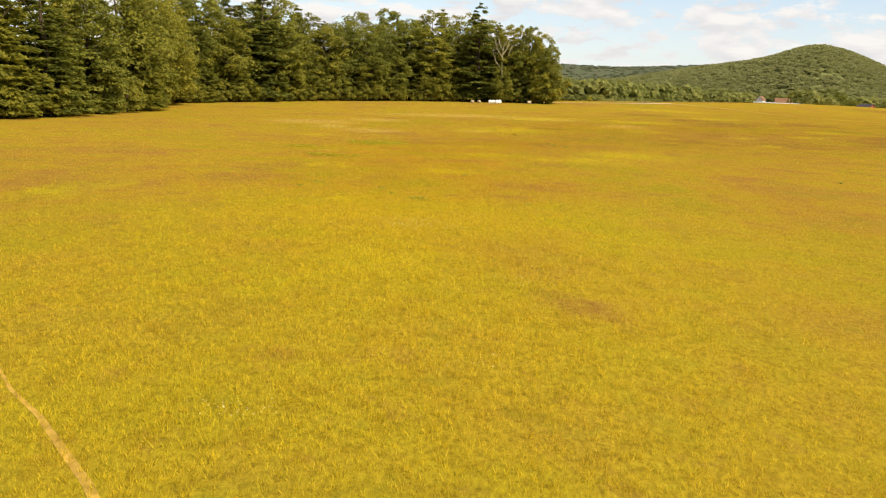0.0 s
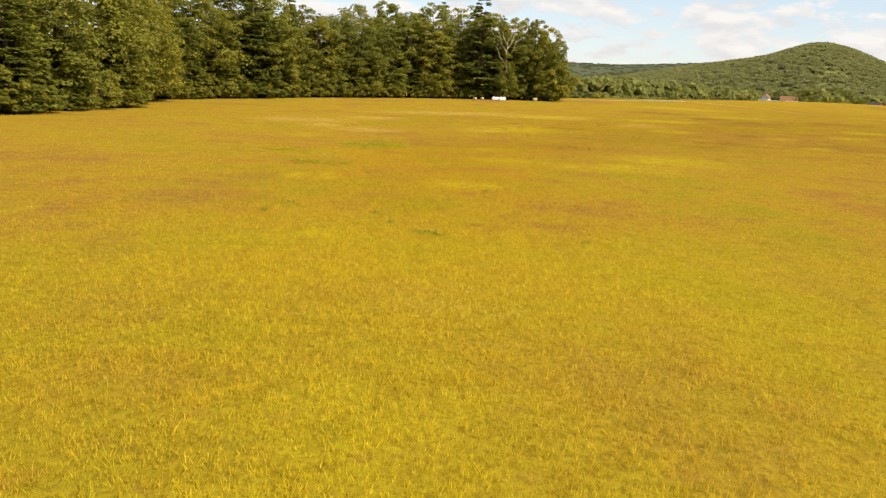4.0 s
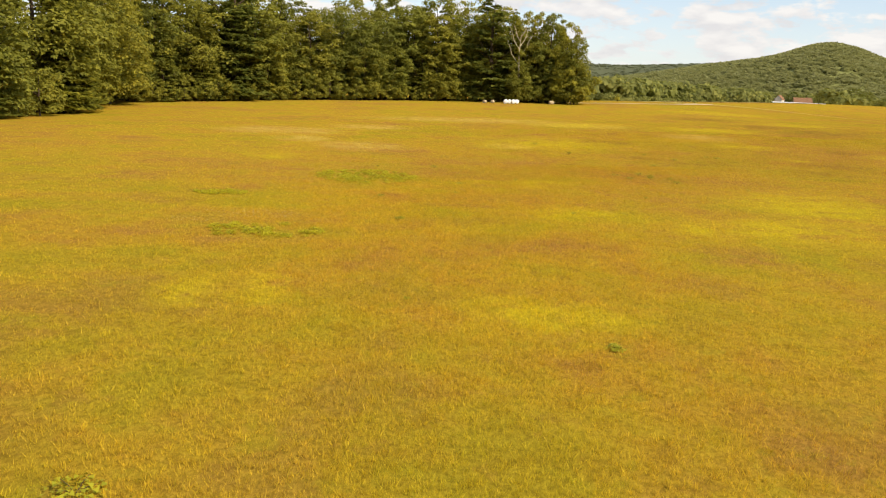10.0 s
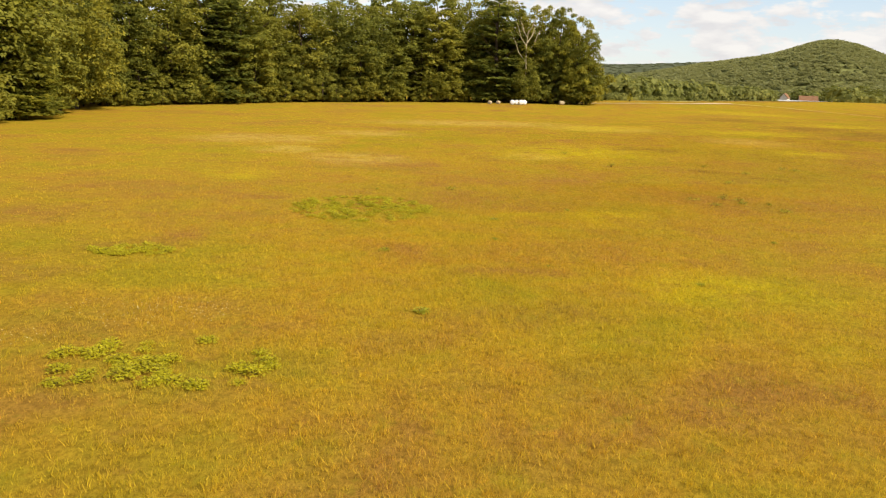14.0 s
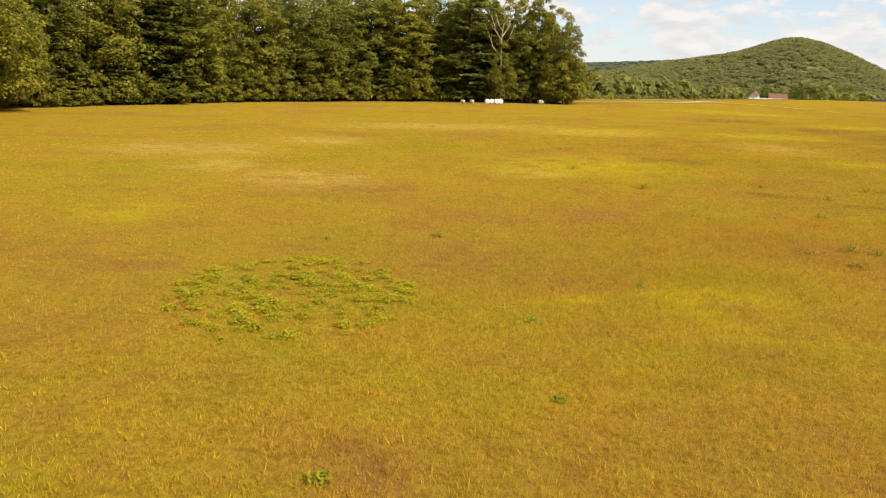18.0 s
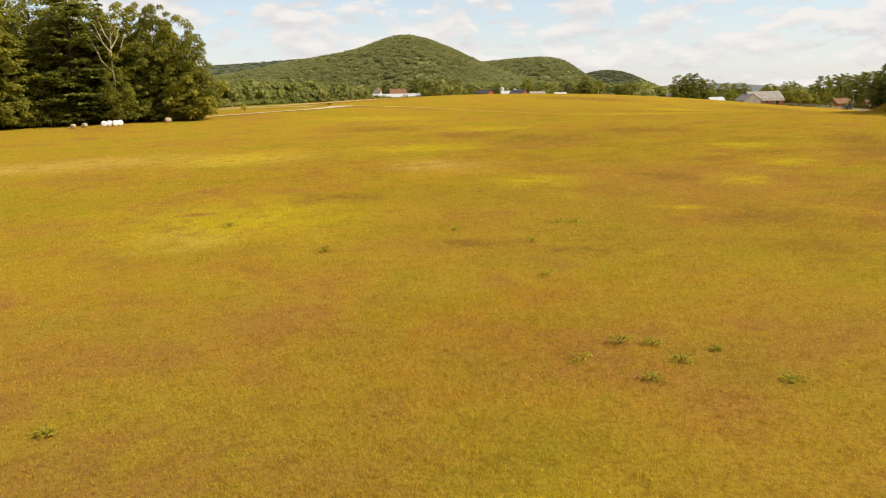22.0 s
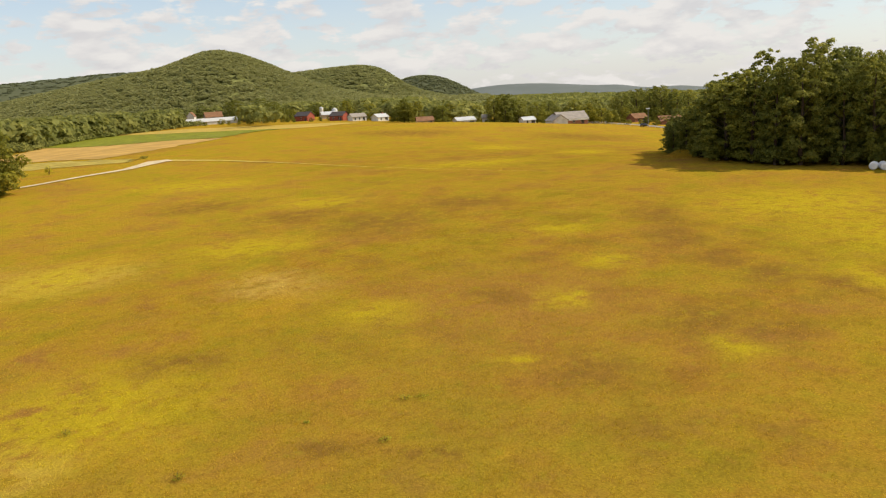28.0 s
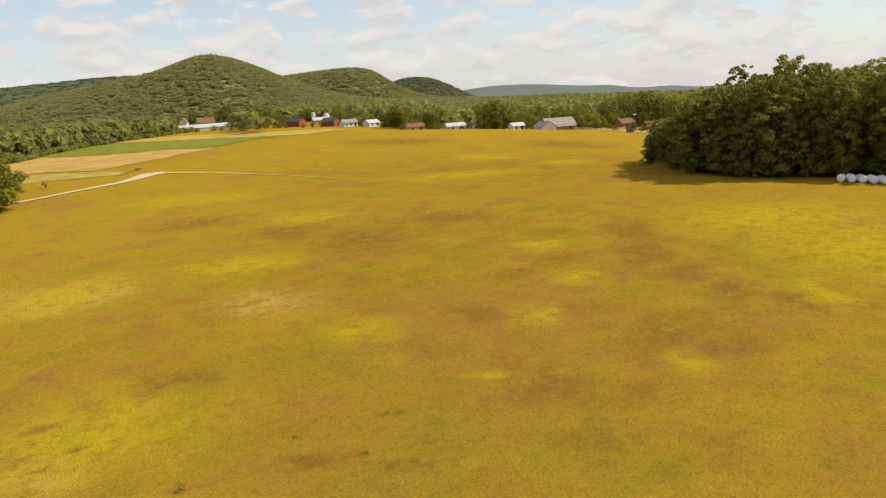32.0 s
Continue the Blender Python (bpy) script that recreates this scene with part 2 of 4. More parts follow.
def meadow_colour(t):
    """The meadow's patchwork of green, straw and rust-brown grass, in metres of the ground."""
    g = t.nodes.new("ShaderNodeNewGeometry").outputs["Position"]
    flat = t.nodes.new("ShaderNodeMapping")
    flat.inputs["Scale"].default_value = (1, 1, 0)
    t.links.new(g, flat.inputs["Vector"])
    c = flat.outputs[0]
    wn = t.nodes.new("ShaderNodeTexNoise")
    wn.inputs["Scale"].default_value, wn.inputs["Detail"].default_value = 0.22, 7.0
    t.links.new(c, wn.inputs["Vector"])
    wv = t.nodes.new("ShaderNodeVectorMath")
    wv.operation = "MULTIPLY_ADD"
    wv.inputs[1].default_value = (6, 6, 0)
    t.links.new(wn.outputs["Color"], wv.inputs[0])
    off = t.nodes.new("ShaderNodeVectorMath")
    off.operation = "SUBTRACT"
    off.inputs[1].default_value = (3, 3, 0)
    t.links.new(c, off.inputs[0])
    t.links.new(off.outputs[0], wv.inputs[2])
    w = wv.outputs[0]
    turn = t.nodes.new("ShaderNodeVectorRotate")
    turn.rotation_type = "Z_AXIS"
    turn.inputs["Angle"].default_value = radians(TURNED)
    t.links.new(w, turn.inputs["Vector"])
    wl = turn.outputs[0]
    base = ramp(t, noise_at(t, 0.06, 5, 0.6, c), [(0.40, GREEN), (0.47, OLIVE), (0.53, GOLD), (0.61, RUST)])
    mid = ramp(t, noise_at(t, 0.28, 5, 0.64, c, (1, 0.8, 1), 31.0), [(0.40, GREEN), (0.46, OLIVE), (0.54, GOLD), (0.62, RUST)])
    col = mix(t, 0.5, base, mid)
    tex = clamp_range(t, noise_at(t, 0.5, 6, 0.75, c, None, 11.0), 0.36, 0.56)
    for key, paint, much in (("fresh", BRIGHT, 0.55), ("dry", RUST, 0.26)):
        col = mix(t, times(t, patch_mask(t, w, PATCHES[key]), much), col, paint)
    streak = clamp_range(t, noise_at(t, 0.22, 5, 0.65, c, (1, 1, 1), 43.0), 0.36, 0.60, 0.9, 0.3)
    col = mix(t, times(t, patch_mask(t, wl, PATCHES["dull_late"]), streak), col, mix(t, 1.0, col, (0.72, 0.66, 0.78), "MULTIPLY"))
    for key, paint, much in (("rust", RUST, 0.9), ("green", LEAFY, 0.6), ("bright", BRIGHT, 0.85), ("straw", STRAW, 0.78)):
        col = mix(t, times(t, times(t, patch_mask(t, w, PATCHES[key]), tex), much), col, paint)
    for key, paint, much in (("gold_late", GOLDEN, 0.7), ("bright_late", BRIGHT, 0.85), ("brown_late", BROWN, 0.95)):
        col = mix(t, times(t, times(t, patch_mask(t, wl, PATCHES[key]), tex), much), col, paint)
    fine = noise_at(t, 1.6, 5, 0.7, c)
    col = mix(t, clamp_range(t, fine, 0.46, 0.62, 0.0, 0.42), col, mix(t, 1.0, col, (0.66, 0.60, 0.55), "MULTIPLY"))
    grain = noise_at(t, 9.0, 6, 0.85, c, (1, 0.6, 1), 3.0)
    col = mix(t, clamp_range(t, grain, 0.42, 0.51, 0.5, 0.0), col, mix(t, 1.0, col, (0.45, 0.42, 0.40), "MULTIPLY"))
    col = mix(t, clamp_range(t, grain, 0.50, 0.60, 0.0, 0.5), col, mix(t, 1.0, col, (1.4, 1.42, 1.35), "MULTIPLY"))
    herb = noise_at(t, 0.9, 6, 0.75, c, None, 17.0)
    col = mix(t, clamp_range(t, herb, 0.54, 0.64, 0.0, 0.34), col, LEAFY)
    col = mix(t, clamp_range(t, herb, 0.36, 0.45, 0.32, 0.0), col, RUST)
    pale = noise_at(t, 3.1, 4, 0.7, c, None, 5.0)
    col = mix(t, clamp_range(t, pale, 0.54, 0.72, 0.0, 0.35), col, mix(t, 1.0, col, (1.3, 1.25, 1.1), "MULTIPLY"))
    return col


GREEN, OLIVE, GOLD, RUST = (0.320, 0.258, 0.016), (0.395, 0.280, 0.020), (0.410, 0.250, 0.024), (0.335, 0.178, 0.038)
STRAW, BRIGHT, LEAFY = (0.55, 0.385, 0.085), (0.49, 0.388, 0.015), (0.30, 0.275, 0.018)
GOLDEN, BROWN = (0.46, 0.285, 0.024), (0.228, 0.126, 0.025)

m_ground, t, p = material("meadow_ground", 0.95, 0.0)
gcol = meadow_colour(t)
gcol = mix(t, 0.22, gcol, (0.11, 0.065, 0.016))
gd = t.nodes.new("ShaderNodeVectorMath")
gd.operation = "DISTANCE"
gd.inputs[1].default_value = (60, 150, 0)
t.links.new(t.nodes.new("ShaderNodeNewGeometry").outputs["Position"], gd.inputs[0])
gcol = mix(t, clamp_range(t, gd.outputs["Value"], 520.0, 760.0), gcol, (0.125, 0.135, 0.04))
t.links.new(gcol, p.inputs["Base Color"])
bump(t, p, noise_at(t, 7.0, 6, 0.85), 0.8, 0.08)

m_grass, t, p = material("meadow_grass", 0.85, 0.05)
gcol = meadow_colour(t)
isl = t.nodes.new("ShaderNodeNewGeometry").outputs["Random Per Island"]
isl2 = t.nodes.new("ShaderNodeMath")
isl2.operation = "FRACT"
t.links.new(times(t, isl, 37.0), isl2.inputs[0])
gcol = mix(t, times(t, isl2.outputs[0], 0.5), gcol, ramp(t, isl, [(0.0, (0.20, 0.21, 0.010)), (0.5, (0.50, 0.36, 0.012)), (1.0, (0.62, 0.42, 0.05))]))
gcol = mix(t, 1.0, gcol, (1.52, 1.52, 1.5), "MULTIPLY")
t.links.new(gcol, p.inputs["Base Color"])
gtr = t.nodes.new("ShaderNodeBsdfTranslucent")
t.links.new(gcol, gtr.inputs[0])
gms = t.nodes.new("ShaderNodeMixShader")
gms.inputs[0].default_value = 0.5
t.links.new(p.outputs[0], gms.inputs[1])
t.links.new(gtr.outputs[0], gms.inputs[2])
t.links.new(gms.outputs[0], t.nodes["Material Output"].inputs[0])


def leaf_material(name, dark, light, trans=0.35, tinted=1.0, scale=0.35, deep=0.45):
    m, t, p = material(name, 0.7, 0.2)
    geo = t.nodes.new("ShaderNodeNewGeometry")
    oi = t.nodes.new("ShaderNodeObjectInfo")
    col = mix(t, geo.outputs["Random Per Island"], dark, light)
    tint = ramp(t, oi.outputs["Random"], [(0.0, (0.62, 0.70, 0.75)), (0.35, (0.95, 1.0, 0.95)), (0.7, (1.12, 1.08, 0.92)), (1.0, (1.28, 1.22, 0.85))])
    col = mix(t, tinted, col, tint, "MULTIPLY")
    big = noise_at(t, scale, 3)
    col = mix(t, clamp_range(t, big, 0.36, 0.64, 0.0, deep), col, mix(t, 1.0, col, (0.62, 0.66, 0.6), "MULTIPLY"))
    t.links.new(col, p.inputs["Base Color"])
    tr = t.nodes.new("ShaderNodeBsdfTranslucent")
    t.links.new(col, tr.inputs[0])
    ms = t.nodes.new("ShaderNodeMixShader")
    ms.inputs[0].default_value = trans
    t.links.new(p.outputs[0], ms.inputs[1])
    t.links.new(tr.outputs[0], ms.inputs[2])
    t.links.new(ms.outputs[0], t.nodes["Material Output"].inputs[0])
    return m


m_leaf = leaf_material("broad_leaves", (0.170, 0.172, 0.026), (0.350, 0.325, 0.044), 0.5, 0.8)
m_pine = leaf_material("pine_needles", (0.135, 0.150, 0.024), (0.300, 0.285, 0.042), 0.55)
m_shrub = leaf_material("shrub_leaves", (0.40, 0.365, 0.014), (0.57, 0.495, 0.018), 0.4, 0.1)
m_darkleaf = leaf_material("oak_leaves", (0.130, 0.150, 0.032), (0.385, 0.375, 0.080), 0.58, 0.6)


def plain(name, col, rough=0.8, spec=0.3, vary=0.18, scale=1.2):
    m, t, p = material(name, rough, spec)
    n = noise_at(t, scale, 5, 0.6)
    n2 = noise_at(t, scale * 9, 3, 0.6)
    lo = tuple(c * (1 - vary) for c in col)
    hi = tuple(min(1, c * (1 + vary * 0.6)) for c in col)
    c = mix(t, clamp_range(t, n, 0.3, 0.7), lo, hi)
    c = mix(t, clamp_range(t, n2, 0.4, 0.75, 0, 0.35), c, mix(t, 1.0, c, (0.75, 0.74, 0.72), "MULTIPLY"))
    t.links.new(c, p.inputs["Base Color"])
    bump(t, p, n2, 0.25, 0.02)
    return m


m_bark = plain("bark", (0.085, 0.06, 0.04), 0.95, 0.1, 0.4, 2.0)
m_deadwood = plain("bleached_wood", (0.50, 0.42, 0.26), 0.85, 0.2, 0.25, 2.0)
m_bale = plain("white_bale_wrap", (0.80, 0.80, 0.80), 0.35, 0.5, 0.08, 1.5)
m_straw = plain("weathered_hay", (0.42, 0.34, 0.22), 0.95, 0.1, 0.3, 3.0)
m_white = plain("white_paint", (0.66, 0.64, 0.59), 0.7, 0.3, 0.16, 0.6)
m_redwood = plain("red_barn_boards", (0.32, 0.085, 0.055), 0.8, 0.2, 0.25, 0.8)
m_brownroof = plain("brown_shingles", (0.23, 0.125, 0.07), 0.9, 0.15, 0.25, 0.8)
m_greyroof = plain("grey_shingles", (0.30, 0.27, 0.24), 0.85, 0.2, 0.18, 0.6)
m_darkroof = plain("dark_shingles", (0.085, 0.075, 0.075), 0.9, 0.2, 0.25, 0.8)
m_tan = plain("tan_siding", (0.50, 0.40, 0.28), 0.8, 0.2, 0.15, 0.8)
m_brick = plain("brick_wall", (0.34, 0.16, 0.10), 0.9, 0.1, 0.25, 1.5)
m_metal = plain("galvanised_roof", (0.50, 0.52, 0.54), 0.4, 0.5, 0.12, 0.4)
m_film = plain("greenhouse_film", (0.50, 0.50, 0.49), 0.35, 0.5, 0.08, 0.4)
m_glass, t, p = material("dark_glass", 0.08, 0.6)
p.inputs["Base Color"].default_value = (0.03, 0.035, 0.04, 1)
m_steel = plain("painted_steel", (0.20, 0.20, 0.20), 0.5, 0.5, 0.15, 2.0)
m_lamp = plain("lamp_cover", (0.68, 0.70, 0.70), 0.3, 0.5, 0.06, 2.0)
m_car = plain("dark_car_paint", (0.035, 0.04, 0.05), 0.25, 0.6, 0.1, 1.0)
m_tyre = plain("tyre_rubber", (0.02, 0.02, 0.02), 0.9, 0.1, 0.1, 4.0)
m_gravel = plain("pale_gravel", (0.56, 0.46, 0.29), 0.95, 0.1, 0.2, 0.8)
m_soil = plain("tilled_soil", (0.45, 0.285, 0.08), 0.95, 0.1, 0.22, 0.12)
m_crop = plain("green_crop", (0.19, 0.20, 0.014), 0.9, 0.1, 0.3, 0.25)
m_cut = plain("mown_stubble", (0.42, 0.30, 0.06), 0.95, 0.1, 0.2, 0.15)
m_rough = plain("rough_grass", (0.37, 0.29, 0.06), 0.95, 0.1, 0.35, 0.3)
m_asphalt = plain("road_surface", (0.32, 0.29, 0.26), 0.95, 0.1, 0.15, 0.3)


# ---------------------------------------------------------------- helpers
def mesh_from(name, verts, faces, mat, smooth=False):
    me = bpy.data.meshes.new(name)
    v = np.asarray(verts, dtype=np.float32).reshape(-1, 3)
    f = np.asarray(faces, dtype=np.int32)
    k = f.shape[1]
    me.vertices.add(len(v))
    me.vertices.foreach_set("co", v.ravel())
    me.loops.add(f.size)
    me.loops.foreach_set("vertex_index", f.ravel())
    me.polygons.add(len(f))
    me.polygons.foreach_set("loop_start", np.arange(0, f.size, k, dtype=np.int32))
    me.update(calc_edges=True)
    me.validate()
    if mat:
        me.materials.append(mat)
    if smooth:
        me.polygons.foreach_set("use_smooth", np.ones(len(f), dtype=bool))
    return me


def part(name, bm, mat, parent, label=""):
    me = bpy.data.meshes.new(name)
    bm.to_mesh(me)
    bm.free()
    me.materials.append(mat)
    ob = new(name, me)
    if parent:
        ob.parent = parent
    if label:
        ob["label"] = label
    return ob


def part_mesh(name, me, parent, label=""):
    ob = new(name, me)
    ob.parent = parent
    if label:
        ob["label"] = label
    return ob


def box(bm, x0, x1, y0, y1, z0, z1, bev=0.0):
    r = bmesh.ops.create_cube(bm, size=1.0)
    vs = r["verts"]
    for v in vs:
        v.co = Vector(((x0 + x1) / 2 + v.co.x * (x1 - x0), (y0 + y1) / 2 + v.co.y * (y1 - y0), (z0 + z1) / 2 + v.co.z * (z1 - z0)))
    if bev > 0:
        es = list({e for v in vs for e in v.link_edges})
        bmesh.ops.bevel(bm, geom=es, offset=bev, segments=1, affect="EDGES")
    return bm


def one_box(*a, bev=0.03):
    return box(bmesh.new(), *a, bev)


def tube(bm, points, radii, sides=8):
    """A tapered limb along points."""
    rings = []
    for i, (pt, r) in enumerate(zip(points, radii)):
        a = Vector(points[max(i - 1, 0)])
        b = Vector(points[min(i + 1, len(points) - 1)])
        d = (b - a).normalized()
        side = d.orthogonal().normalized()
        other = d.cross(side)
        rings.append([bm.verts.new(Vector(pt) + r * (side * math.cos(2 * math.pi * k / sides) + other * math.sin(2 * math.pi * k / sides))) for k in range(sides)])
    for lo, hi in zip(rings, rings[1:]):
        for k in range(sides):
            bm.faces.new((lo[k], lo[(k + 1) % sides], hi[(k + 1) % sides], hi[k]))
    bm.faces.new(rings[-1])
    return bm


# ---------------------------------------------------------------- ground
SWELLS = ((-80, 160, 60, -1.92), (0, 120, 45, 0.52), (0, 240, 50, 0.65), (70, 270, 55, 2.76), (160, 340, 60, 4.9), (230, 290, 50, 2.7), (60, 60, 45, 0.07), (280, 230, 60, -4.91), (120, 440, 90, 1.3), (20, 30, 40, 0.25), (118, 153, 40, 2.9), (-1, 21, 9, 0.95), (-4, 104, 20, -0.8))


def height(x, y):
    """The ground's height: a gentle slope with swells near, flat and falling to the east far off."""
    x, y = np.asarray(x, float), np.asarray(y, float)
    near = 0.55 - 0.0042 * np.clip(x, -400, 400) + 0.0054 * np.clip(y, -200, 600)
    for cx, cy, s, h in SWELLS:
        near = near + h * np.exp(-((x - cx) ** 2 + (y - cy) ** 2) / (2 * s * s))
    r = np.hypot(x, y - 80)
    az = np.degrees(np.arctan2(x, y - 80))
    far = 5.0 - 2.5 * np.clip((az - 33) / 9, 0, 1) - 0.06 * np.clip(r - 300, 0, 800) * np.clip((az - 36) / 25, 0, 1.3)
    w = np.clip((r - 310) / 110, 0, 1)
    w = w * w * (3 - 2 * w)
    return near * (1 - w) + far * w


def hz(x, y):
    return float(height(x, y))


def graded(n, near, reach):
    u = np.linspace(-1, 1, n)
    return near * u + (reach - near) * np.sign(u) * np.abs(u) ** 5


gx, gy = graded(341, 330, 4300), graded(341, 330, 4300) + 120
XX, YY = np.meshgrid(gx, gy)
idx = np.arange(341 * 341).reshape(341, 341)
faces = np.stack([idx[:-1, :-1], idx[:-1, 1:], idx[1:, 1:], idx[1:, :-1]], -1).reshape(-1, 4)
ground = new("ground", mesh_from("ground", np.stack([XX, YY, height(XX, YY)], -1).reshape(-1, 3), faces, m_ground, True))
tagged(ground, "rolling meadow of golden green and rust-brown grass", "ground", kind="structure")


def around(az, d):
    """A place by its bearing (degrees right of +y) and distance from the end of the flight."""
    a = radians(az + 0.15)
    return (-4.4 + d * math.sin(a), 76.7 + d * math.cos(a))


# ---------------------------------------------------------------- foliage
def unit(n, rng):
    v = rng.normal(size=(n, 3))
    return v / np.linalg.norm(v, axis=1, keepdims=True)


def cards(centres, outward, size, rng, flat=0.35):
    """Small bent leaf clumps: a triangle each, facing roughly outwards and up."""
    n = len(centres)
    nrm = outward * (1 - flat) + unit(n, rng) * 0.5 + np.array([0, 0, flat])
    nrm /= np.linalg.norm(nrm, axis=1, keepdims=True) + 1e-9
    a = np.cross(nrm, unit(n, rng))
    a /= np.linalg.norm(a, axis=1, keepdims=True) + 1e-9
    b = np.cross(nrm, a)
    s = (size * rng.uniform(0.6, 1.35, n))[:, None]
    k = rng.uniform(0.5, 1.0, (n, 1))
    v = np.stack([centres + a * s, centres + (0.8 * b - 0.5 * a) * s * k + nrm * s * 0.12, centres - (0.8 * b + 0.5 * a) * s], 1)
    f = np.arange(3 * n).reshape(n, 3)
    return v.reshape(-1, 3), f


def crown_mesh(name, mat, h, w, rng, lobes=60, n=5000, low=0.03, size=0.4, full=0.6, lob=(0.09, 0.16), loose=(0.6, 1.15)):
    """A broad crown: many small boughs of leaf clumps, scattered through an uneven outline, from low to the top of a tree of height h and width w."""
    f = (np.arange(lobes) + rng.uniform(0, 1, lobes)) / lobes
    prof = np.sin(math.pi * (0.14 + 0.78 * f)) ** full
    a = np.arange(lobes) * 2.4 + rng.uniform(-0.7, 0.7, lobes)
    p1, p2 = rng.uniform(0, 6, 2)
    uneven = 1 + 0.16 * np.sin(2 * a + p1 + 4 * f) + 0.12 * np.sin(3 * a + p2 - 7 * f)
    r0 = w * rng.uniform(*lob, lobes) * (1.15 - 0.45 * f)
    rr = np.clip(w * 0.5 * prof * uneven * np.sqrt(rng.uniform(0.25, 1.0, lobes)) - r0 * 0.4, 0, None)
    z = h * low + r0 * 0.6 + (h * (1 - low) - 1.3 * r0) * f
    cen = np.stack([rr * np.cos(a), rr * np.sin(a), z], 1)
    rad = np.stack([r0, r0, r0 * rng.uniform(0.55, 0.85, lobes)], 1)
    share = r0 ** 2 / (r0 ** 2).sum()
    d = unit(n * 3, rng)
    d[:, 2] = np.where(d[:, 2] < -0.3, -d[:, 2], d[:, 2])
    k = rng.choice(lobes, n * 3, p=share)
    lump = 1 + 0.2 * np.sin(d[:, 0] * 5 + k) * np.sin(d[:, 1] * 5 + 2 * k)
    c = cen[k] + d * rad[k] * (lump * rng.uniform(*loose, n * 3))[:, None]
    inside = np.zeros(len(c), bool)
    for i in range(lobes):
        inside |= (((c - cen[i]) / rad[i]) ** 2).sum(1) < 0.34
    c, d = c[~inside][:n], d[~inside][:n]
    c[:, 2] = np.clip(c[:, 2], 0.15, h)
    v, f = cards(c, d, size, rng, 0.3)
    return mesh_from(name, v, f, mat)


def pine_mesh(name, mat, h, w, rng, tiers=20, low=0.10, size=0.5, gaps=0.15):
    """A white pine: level tiers of boughs that shorten to the tip."""
    cs, os = [], []
    for i in range(tiers):
        f = i / (tiers - 1)
        z = h * (low + (0.98 - low) * f)
        reach = w * 0.5 * ((1 - f) ** 0.52) * rng.uniform(0.75, 1.1) + 0.35
        boughs = max(5, int(6 * (1 - f) + 5))
        for b in range(boughs):
            if rng.random() < gaps:
                continue
            a = rng.uniform(0, 2 * math.pi)
            m = max(8, int(48 * reach / (w * 0.5) + 5))
            s = rng.uniform(0.2, 1.0, m) ** 0.8
            lift = rng.uniform(-0.05, 0.28)
            x = s * reach
            side = rng.normal(0, 0.18, m) * reach * (0.4 + 0.6 * s)
            zz = z + x * lift + rng.normal(0, 0.12, m) - 0.05 * x * s
            cs.append(np.stack([x * math.cos(a) - side * math.sin(a), x * math.sin(a) + side * math.cos(a), zz], 1))
            os.append(np.stack([0 * x + math.cos(a) * 0.4, 0 * x + math.sin(a) * 0.4, 0 * x + 0.9], 1))
    c, o = np.concatenate(cs), np.concatenate(os)
    c[:, 2] = np.clip(c[:, 2], 0.2, None)
    v, f = cards(c, o, size, rng, 0.5)
    return mesh_from(name, v, f, mat)


def trunk_bm(h, r, rng, limbs=5, top=0.85):
    bm = bmesh.new()
    lean = [(rng.uniform(-0.02, 0.02) * h * f, rng.uniform(-0.02, 0.02) * h * f, h * top * f) for f in (0, 0.3, 0.65, 1.0)]
    lean[0] = (0, 0, -0.4)
    tube(bm, lean, [r * 1.25, r, r * 0.65, r * 0.15], 8)
    for i in range(limbs):
        z = h * rng.uniform(0.3, 0.7)
        a = i * 2.3 + rng.uniform(-0.4, 0.4)
        ln = h * rng.uniform(0.12, 0.24)
        tube(bm, [(0, 0, z), (math.cos(a) * ln * 0.5, math.sin(a) * ln * 0.5, z + ln * 0.45), (math.cos(a) * ln, math.sin(a) * ln, z + ln * 1.0)], [r * 0.4, r * 0.28, r * 0.08], 5)
    return bm


def tree_kind(name, crown, h, r, seed, label):
    rng = np.random.default_rng(seed)
    e = new(name)
    part("trunk", trunk_bm(h, r, rng), m_bark, e, "rough brown-grey bark")
    part_mesh("crown", crown, e)
    return tagged(e, label, "tree")


rng = np.random.default_rng(7)
KINDS = {}
for i in range(5):
    h = 20.0
    c = crown_mesh("crown", m_leaf, h, (11.5, 13, 10.5, 12, 14)[i], rng, 78, 11500, 0.02, 0.26, 0.55, (0.11, 0.17), (0.62, 1.06))
    KINDS["broad%d" % i] = (tree_kind("broadleaf_tree", c, h, 0.28, 20 + i, "tall broadleaf tree with a dense olive-green crown at the wood's edge"), h)
for i in range(3):
    h = 24.0
    c = pine_mesh("crown", m_pine, h, (9, 10.5, 8.5)[i], rng, 26, 0.05, 0.37, 0.18)
    KINDS["pine%d" % i] = (tree_kind("pine_tree", c, h, 0.30, 40 + i, "tall dark-green white pine with level tiers of boughs"), h)
for i in range(3):
    h = 18.0
    c = crown_mesh("crown", m_darkleaf, h, (9.0, 7.8, 9.8)[i], rng, 120, 11500, 0.0, 0.24, 0.5, (0.065, 0.125), (0.45, 1.18))
    KINDS["oak%d" % i] = (tree_kind("oak_tree", c, h, 0.30, 60 + i, "broad oak with a dark shaded crown at the meadow's edge"), h)
for i in range(3):
    h = 6.0
    c = crown_mesh("crown", m_leaf, h, (6, 7, 5.5)[i], rng, 34, 3400, 0.0, 0.21)
    KINDS["young%d" % i] = (tree_kind("young_tree", c, h, 0.10, 80 + i, "low young broadleaf tree with branches down to the grass"), h)
for k, (e, h) in KINDS.items():
    e.matrix_basis = pose(0, 0, 0)
USED = set()


